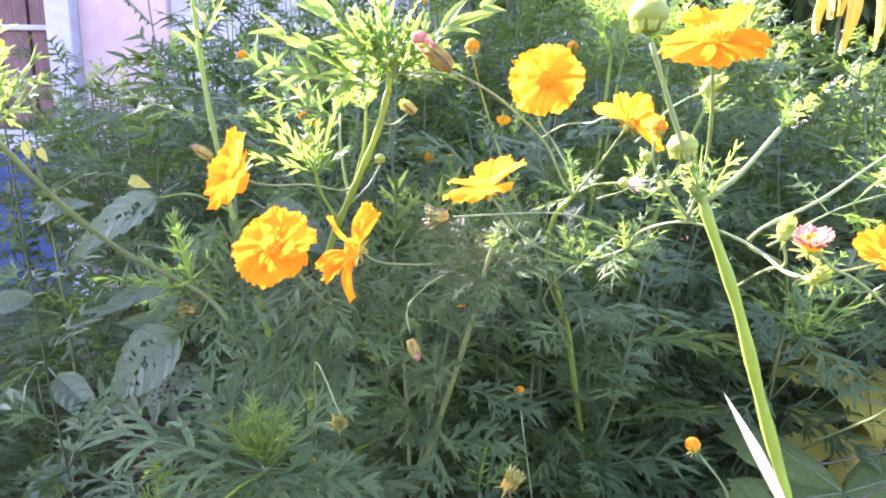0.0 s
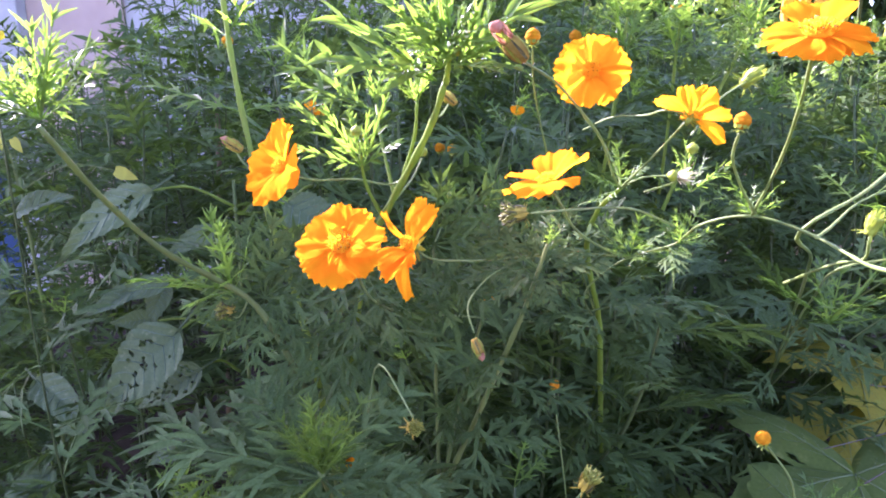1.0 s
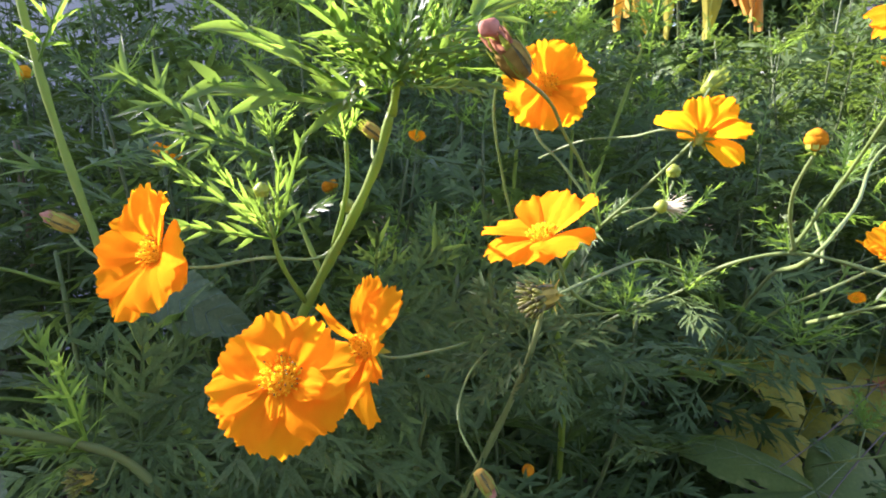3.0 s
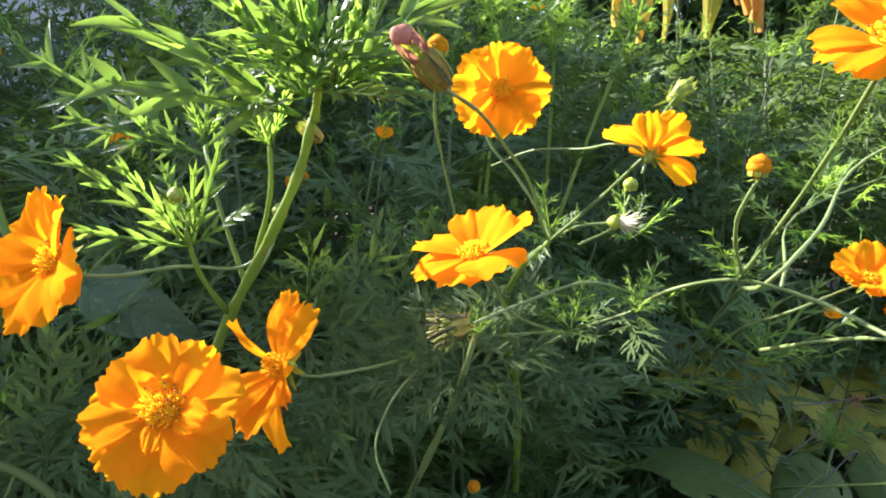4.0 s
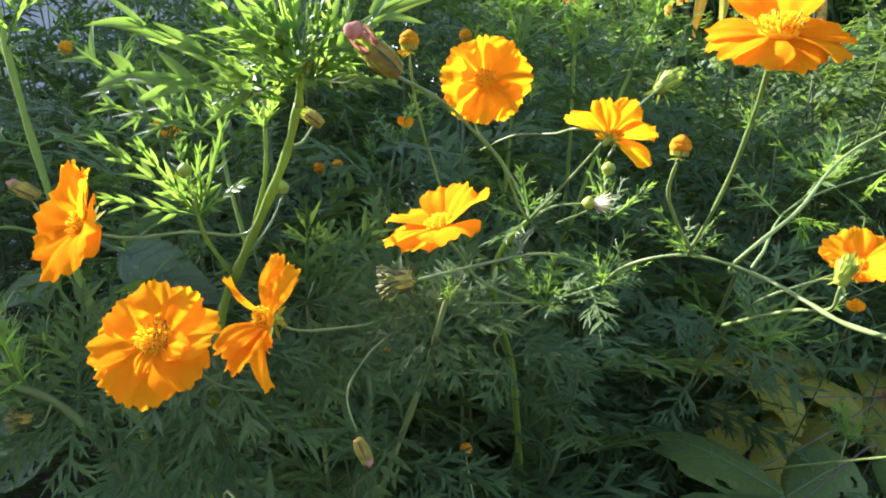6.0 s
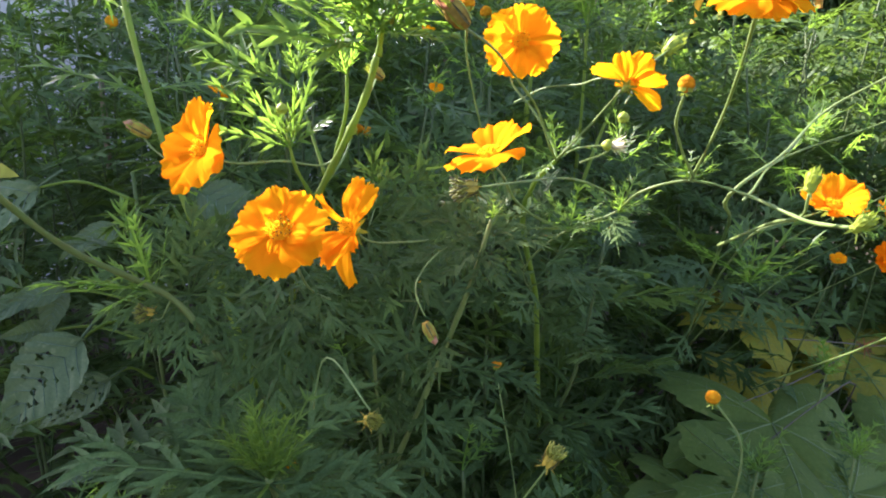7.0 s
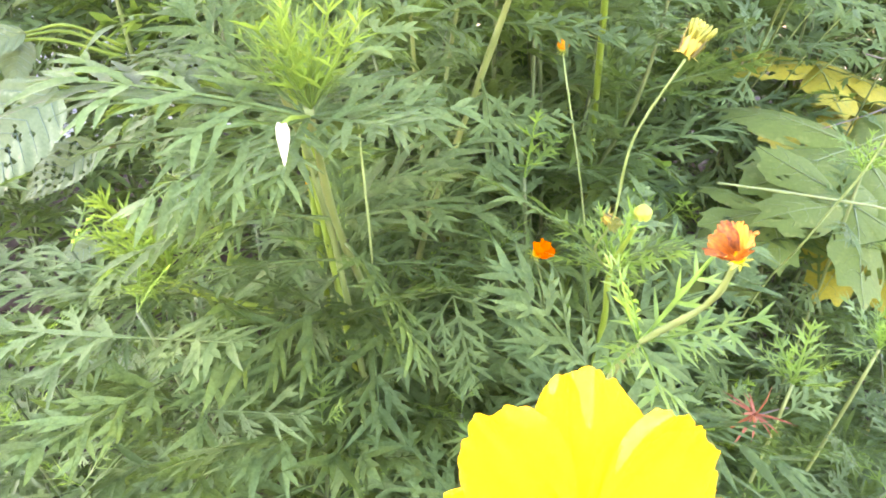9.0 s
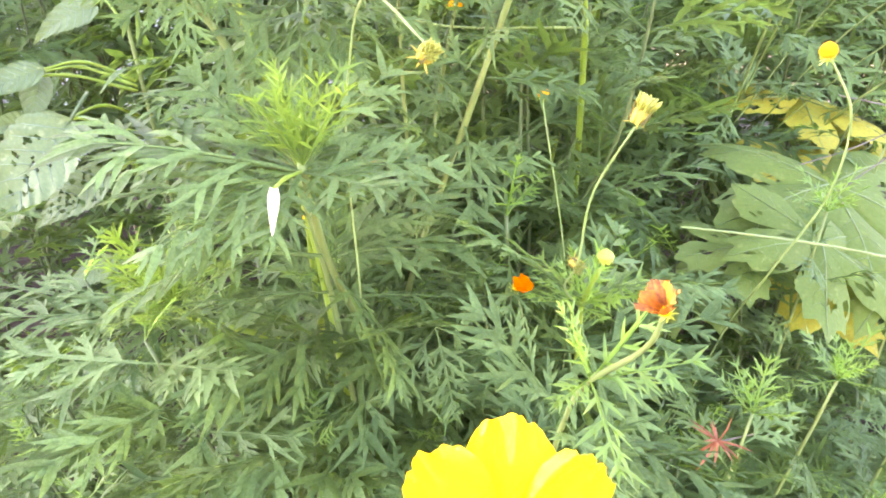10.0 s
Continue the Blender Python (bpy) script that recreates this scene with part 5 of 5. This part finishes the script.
# stalk at the very front of the bed
r = random.Random(110)
p = cosmos((0.17, 0.21, 0), "near cosmos stalk with round green buds")
line = stalk(p, [(0.17, 0.21, -0.02), (0.15, 0.20, 0.5), (0.111, 0.180, 0.858), (0.099, 0.176, 0.888), (0.088, 0.172, 0.916), (0.078, 0.170, 0.938), (0.076, 0.170, 0.943)], 0.0021, 0.0012)
young_tuft(p, (0.077, 0.170, 0.939), (0.1, 0.1, 1), 6, 0.016, r, 50)
stalk(p, [(0.077, 0.170, 0.940), (0.073, 0.170, 0.944), (0.071, 0.170, 0.949)], 0.0008, 0.0007, M_THIN, "flower_stalk", 6)
bud(p, (0.071, 0.170, 0.953), (-0.1, 0, 1), 0.0036, r)
stalk(p, [(0.077, 0.170, 0.940), (0.085, 0.172, 0.946), (0.096, 0.175, 0.958)], 0.0009, 0.0007, M_THIN, "flower_stalk", 6)
young_tuft(p, (0.096, 0.175, 0.958), (0.4, 0, 1), 6, 0.010, r, 40)
stalk(p, [(0.077, 0.170, 0.940), (0.066, 0.165, 0.962), (0.059, 0.160, 0.976)], 0.0009, 0.0007, M_THIN, "flower_stalk", 6)
bud(p, (0.058, 0.160, 0.981), (0, 0, 1), 0.0044, r)
g = Geo()
foot, end = Vector((0.108, 0.175, 0.857)), Vector((0.096, 0.190, 0.883))
g.blade(Vector((0, 0, 0)), end - foot, Vector((0.3, -0.9, 0.2)), (end - foot).length, 0.0042, 0.03, 0.4, (0, 0.2, 0.45, 0.7, 0.9, 1.0))
part("leaf", g.mesh("leaf", M_STRAW), p, Matrix.Translation(foot - p.location), "narrow pale bleached leaf")
stalk(p, [(0.147, 0.198, 0.55), foot + Vector((0.02, 0.005, -0.05)), foot], 0.0009, 0.0007, M_THIN, "petiole", 5)
part("leaf", LEAVES[0], p, aim(Vector((0.14, 0.197, 0.60)) - p.location, (-0.2, 0.3, 0.6), 0.10, 10))

# sprigs that rise through the lobed leaves
r = random.Random(113)
for foot, tip, n in (((0.46, 0.60, 0), (0.455, 0.585, 0.660), 9), ((0.34, 0.55, 0), (0.290, 0.47, 0.640), 8), ((0.40, 0.52, 0), (0.385, 0.47, 0.640), 8), ((0.30, 0.46, 0), (0.235, 0.375, 0.560), 10), ((0.33, 0.42, 0), (0.300, 0.36, 0.575), 10), ((0.20, 0.42, 0), (0.160, 0.36, 0.560), 9)):
    p = cosmos(foot, "slender young cosmos shoot among the lobed leaves")
    foot, tip = Vector(foot), Vector(tip)
    line = stalk(p, [foot - Vector((0, 0, 0.02)), foot.lerp(tip, 0.5) + Vector((r.uniform(-0.03, 0.03), 0.02, 0)), tip], 0.0022, 0.0010, M_LOW)
    leafy(p, line, 0.55, 0.96, 0.035, 0.09, 0.05, r)
    young_tuft(p, tip, (0, -0.1, 1), n, 0.04, r, 60)

# low arching twigs over the lobed leaves
r = random.Random(111)
p = cosmos((0.52, 0.70, 0), "bare straggling cosmos stems with dry red bracts")
stalk(p, [(0.52, 0.70, -0.02), (0.50, 0.60, 0.45), (0.355, 0.430, 0.600), (0.27, 0.42, 0.632), (0.18, 0.41, 0.660), (0.12, 0.40, 0.678)], 0.0016, 0.0007, M_LOW, "stem", 6)
stalk(p, [(0.52, 0.70, 0.3), (0.74, 0.73, 0.52), (0.72, 0.72, 0.600), (0.615, 0.70, 0.632), (0.53, 0.66, 0.660), (0.42, 0.62, 0.69)], 0.0011, 0.0007, M_TWIG, "branch", 5)
stalk(p, [(0.615, 0.70, 0.632), (0.45, 0.63, 0.628), (0.37, 0.60, 0.63)], 0.0009, 0.0006, M_TWIG, "branch", 5)
stalk(p, [(0.52, 0.70, 0.4), (0.50, 0.60, 0.64), (0.44, 0.58, 0.628), (0.36, 0.55, 0.61)], 0.0010, 0.0006, M_TWIG, "branch", 5)


def red_star(plant, at, rnd):
    g = Geo()
    for k in range(16):
        d = Vector((rnd.uniform(-1, 1), rnd.uniform(-1, 1), rnd.uniform(-0.6, 1)))
        g.blade(Vector((0, 0, 0)), d, Vector((0.2, -0.5, 0.8)), rnd.uniform(0.012, 0.024), 0.0022, 0.3, 0.3)
    part("dry_bract", g.mesh("dry_bract", M_RED), plant, Matrix.Translation(Vector(at) - plant.location), "dry red star of bracts")


red_star(p, (0.615, 0.70, 0.632), r)
stalk(p, [(0.50, 0.66, 0.2), (0.25, 0.45, 0.45), (0.139, 0.362, 0.540)], 0.0009, 0.0006, M_TWIG, "branch", 5)
red_star(p, (0.138, 0.361, 0.542), r)


# ---- small buds and blooms deeper in the bed ----
def lone(at, state, rnd, size=0.005):
    """A thin plant deeper in the bed that carries one bud or bloom."""
    at = Vector(at)
    base = Vector((at.x + rnd.uniform(-0.05, 0.05), at.y + rnd.uniform(0.12, 0.28), 0))
    p = cosmos(base, "slender cosmos plant with a single small orange bloom")
    line = stalk(p, [base - Vector((0, 0, 0.02)), base.lerp(at, 0.5) + Vector((rnd.uniform(-0.07, 0.07), rnd.uniform(0, 0.05), 0)), at - Vector((0, 0, size * 0.5))], 0.0018, 0.0008, M_SHADED_STEM)
    leafy(p, line, 0.3, 0.85, 0.08, 0.15, 0.07, rnd, BACK_LEAVES)
    if state == "bloom":
        flower(p, at, (rnd.uniform(-0.6, 0.6), rnd.uniform(-0.7, 0.1), 0.7), size, rnd, 6, 0, 35, M_PETAL, core=0.5)
    elif state == "yellow":
        flower(p, at, (0.1, -0.9, 0.3), size, rnd, 8, 3, 8, M_YELLOW)
    else:
        bud(p, at, (rnd.uniform(-0.5, 0.5), -0.2, 0.9), size, rnd, state)


r = random.Random(112)
for at, state, size in (((-0.146, 0.736, 0.950), "bloom", 0.013), ((-0.012, 0.75, 0.913), "orange", 0.006), ((-0.331, 1.1, 1.05), "orange", 0.009),
                        ((0.168, 0.90, 1.048), "orange", 0.008), ((0.068, 0.728, 0.954), "bloom", 0.008), ((-0.392, 0.60, 1.010), "yellow", 0.011),
                        ((0.011, 0.90, 0.901), "orange", 0.007),
                        ((0.10, 0.95, 1.03), "bloom", 0.010), ((0.34, 1.0, 1.10), "bloom", 0.011), ((0.60, 0.72, 0.80), "bloom", 0.010),
                        ((0.52, 0.66, 0.76), "bloom", 0.009), ((0.58, 0.64, 0.93), "orange", 0.005), ((0.95, 1.0, 1.02), "bloom", 0.016),
                        ((0.02, 0.56, 0.80), "bloom", 0.007), ((-0.38, 0.63, 0.30), "yellow", 0.009), ((-0.02, 0.80, 1.09), "bloom", 0.009)):
    lone(at, state, r, size)


def shrub(at, rx, ry, rz, n, rnd):
    """A far shrub: trunk, limbs and a crown of many small leaves in uneven clumps."""
    ob = thing("shrub", at, "leafy green shrub in the distance behind the bed", "shrub")
    base = Vector(at)
    clumps = []
    for k in range(16):
        a, q = 2.4 * k, math.sqrt((k + 0.5) / 16)
        clumps.append(Vector((math.cos(a) * q * rx, math.sin(a) * q * ry, rz * rnd.uniform(0.25, 1.0))))
    stalk(ob, [base, base + Vector((0.03, 0, rz * 0.3)), base + Vector((0, 0.02, rz * 0.8))], 0.05, 0.02, M_BROWN, "trunk")
    for c in clumps[:8]:
        stalk(ob, [base + Vector((0.02, 0, rz * 0.2)), base + c * 0.6 + Vector((0, 0, 0.1)), base + c], 0.018, 0.006, M_BROWN, "limb", 5)
    g = Geo()
    for _ in range(n):
        c = rnd.choice(clumps)
        d = Vector((rnd.gauss(0, 1), rnd.gauss(0, 1), rnd.gauss(0, 1)))
        at2 = c + d.normalized() * (0.32 * rx * rnd.random() ** 0.4)
        g.blade(at2, d + Vector((0, 0, -0.4)), Vector((rnd.uniform(-1, 1), -0.3, 1)), rnd.uniform(0.08, 0.15), rnd.uniform(0.025, 0.045), 0.3, 0.3, (0, 0.45, 1.0))
    tagged(part("crown", g.mesh("crown", M_LEAF), ob), kind="stuff")


for k, (x, y, sx, sz) in enumerate(((0.75, 3.4, 0.8, 1.9), (1.6, 3.4, 0.8, 2.1), (2.7, 3.3, 0.9, 2.0), (3.8, 3.0, 0.9, 2.0), (-0.9, 4.8, 0.9, 2.5), (0.3, 4.8, 1.0, 2.6))):
    shrub((x, y, 0), sx, 0.5, sz, 9000, random.Random(400 + k))

# ---- the rest of the bed: more cosmos plants, copied ----
def back_plant(seed, height, branches, gathered):
    """One bushy cosmos plant at the origin; a distant one has its foliage in one mesh."""
    global GATHER
    r = random.Random(seed)
    p = thing("cosmos_plant", (0, 0, 0), "bushy green cosmos plant deeper in the bed", "flowering plant", "cosmos in the bed")
    GATHER = [] if gathered else None
    lean = Vector((r.uniform(-0.05, 0.05), r.uniform(-0.05, 0.05), 0))
    line = stalk(p, [(0, 0, -0.03), lean * 0.3 + Vector((r.uniform(-0.05, 0.05), r.uniform(-0.05, 0.05), height * 0.5)), lean + Vector((0, 0, height))], 0.0033, 0.0014, M_SHADED_STEM)
    leafy(p, line, 0.22, 0.97, 0.065, 0.18, 0.11, r, FILL_LEAVES if not gathered else BACK_LEAVES)
    for k in range(branches):
        a = 2.4 * k + r.uniform(-0.5, 0.5)
        z = height * r.uniform(0.3, 0.7)
        out = Vector((math.cos(a), math.sin(a), 0)) * r.uniform(0.08, 0.16)
        tip = out + Vector((0, 0, min(height * 1.02, z + height * r.uniform(0.25, 0.42))))
        foot = lean * 0.5 + Vector((0, 0, z))
        bl = stalk(p, [foot, foot.lerp(tip, 0.5) + out * 0.25, tip], 0.0024, 0.0012, M_SHADED_STEM, "branch", 5)
        leafy(p, bl, 0.3, 1.0, 0.055, 0.14, 0.09, r, FILL_LEAVES if not gathered else BACK_LEAVES)
        young_tuft(p, tip, (0, 0, 1), 2, 0.06, r, 60)
    young_tuft(p, lean + Vector((0, 0, height)), (0, 0, 1), 3, 0.06, r, 60)
    if gathered:
        vs, fs, ms, n = [], [], [], 0
        for me, m in GATHER:
            co = np.empty(len(me.vertices) * 3)
            me.vertices.foreach_get("co", co)
            mm = np.array(m)
            vs.append(co.reshape(-1, 3) @ mm[:3, :3].T + mm[:3, 3])
            fs += [tuple(i + n for i in poly.vertices) for poly in me.polygons]
            ms += [1 if me.materials[0] == M_YOUNG else 0] * len(me.polygons)
            n += len(me.vertices)
        me = bpy.data.meshes.new("foliage")
        me.from_pydata(np.concatenate(vs).tolist(), [], fs)
        me.materials.append(M_LEAF)
        me.materials.append(M_YOUNG)
        me.polygons.foreach_set("material_index", ms)
        me.polygons.foreach_set("use_smooth", [True] * len(me.polygons))
        GATHER = None
        tagged(part("foliage", me, p), kind="stuff")
    return p


def bed_top(x, y):
    """The height that the plants of the bed reach."""
    t = 0.82 + 0.62 * min(0.4, max(0.0, y - 0.55)) + 0.42 * min(0.5, max(0.0, y - 0.95)) + 0.2 * max(0.0, y - 1.45)
    if x < -0.60 * y - 0.02:
        t = min(t, max(0.3, 0.88 - 0.27 * y))
    elif x < -0.36 * y:
        t = min(t, 0.88 + 0.10 * y)
    if 0.5 < x / (y - 0.15) < 0.95 and y > 0.95:
        t = min(t, 0.97 + 0.085 * (y - 0.15))
    if x > 0.20 and y < 0.84:
        t = min(t, 0.47)
    return t


near_kinds = [back_plant(200 + k, 1.0, n, False) for k, n in enumerate((3, 4, 4))]
far_kinds = [back_plant(300 + k, 1.0, n, True) for k, n in enumerate((4, 5, 6, 5, 4))]
rb = random.Random(77)
near_spots = [(0.02, 0.64), (0.13, 0.68), (0.20, 0.54), (0.10, 0.52), (-0.12, 0.53), (-0.19, 0.55), (0.01, 0.55), (0.30, 0.86), (0.46, 0.90), (0.62, 0.94), (0.18, 0.80), (0.06, 0.76), (0.40, 0.985), (0.07, 0.60), (0.15, 0.46), (0.24, 0.44), (-0.06, 0.45), (0.26, 0.64), (0.40, 0.46), (-0.44, 0.72), (-0.36, 0.60), (-0.53, 0.84), (-0.32, 0.50), (-0.56, 0.66), (-0.68, 0.80), (-0.45, 0.52), (-0.07, 0.74), (-0.01, 0.78)]
far_spots = []
tries = 0
while tries < 9000:
    tries += 1
    y = 0.62 + 2.0 * rb.random() ** 1.3
    x = rb.uniform(-0.66, 1.08) * (0.5 + y * 0.8)
    gap = 0.10 + 0.055 * y
    if any((x - a) ** 2 + (y - b) ** 2 < gap * gap for a, b in near_spots + far_spots):
        continue
    if x < -0.20 and y < 0.95 and x > -0.62:
        continue
    if (x - 2.27) ** 2 + (y - 2.0) ** 2 < 0.08 or abs(x - 1.2) < 0.35 and abs(y - 1.82) < 0.12:
        continue
    (near_spots if y < 0.86 else far_spots).append((x, y))
for kinds, spots in ((near_kinds, near_spots), (far_kinds, far_spots)):
    homes = {}
    for k, (x, y) in enumerate(spots):
        h = bed_top(x, y) * rb.uniform(0.86, 1.04)
        if x < -0.25 and y < 0.95:
            h = rb.uniform(0.34, 0.44)
        elif (x, y) in ((-0.07, 0.74), (-0.01, 0.78)):
            h = 1.02
        elif y < 0.56:
            h = rb.uniform(0.56, 0.64) if x < 0.15 else 0.46
        w = 0.8 + 0.2 * h
        m = pose(x, y, 0, 0, 0, rb.uniform(0, 360)) @ Matrix.Diagonal((w, w, h, 1))
        if k < len(kinds):
            homes[k] = m
        else:
            copy_thing(kinds[k % len(kinds)], m)
    for k, m in homes.items():
        kinds[k].matrix_basis = m
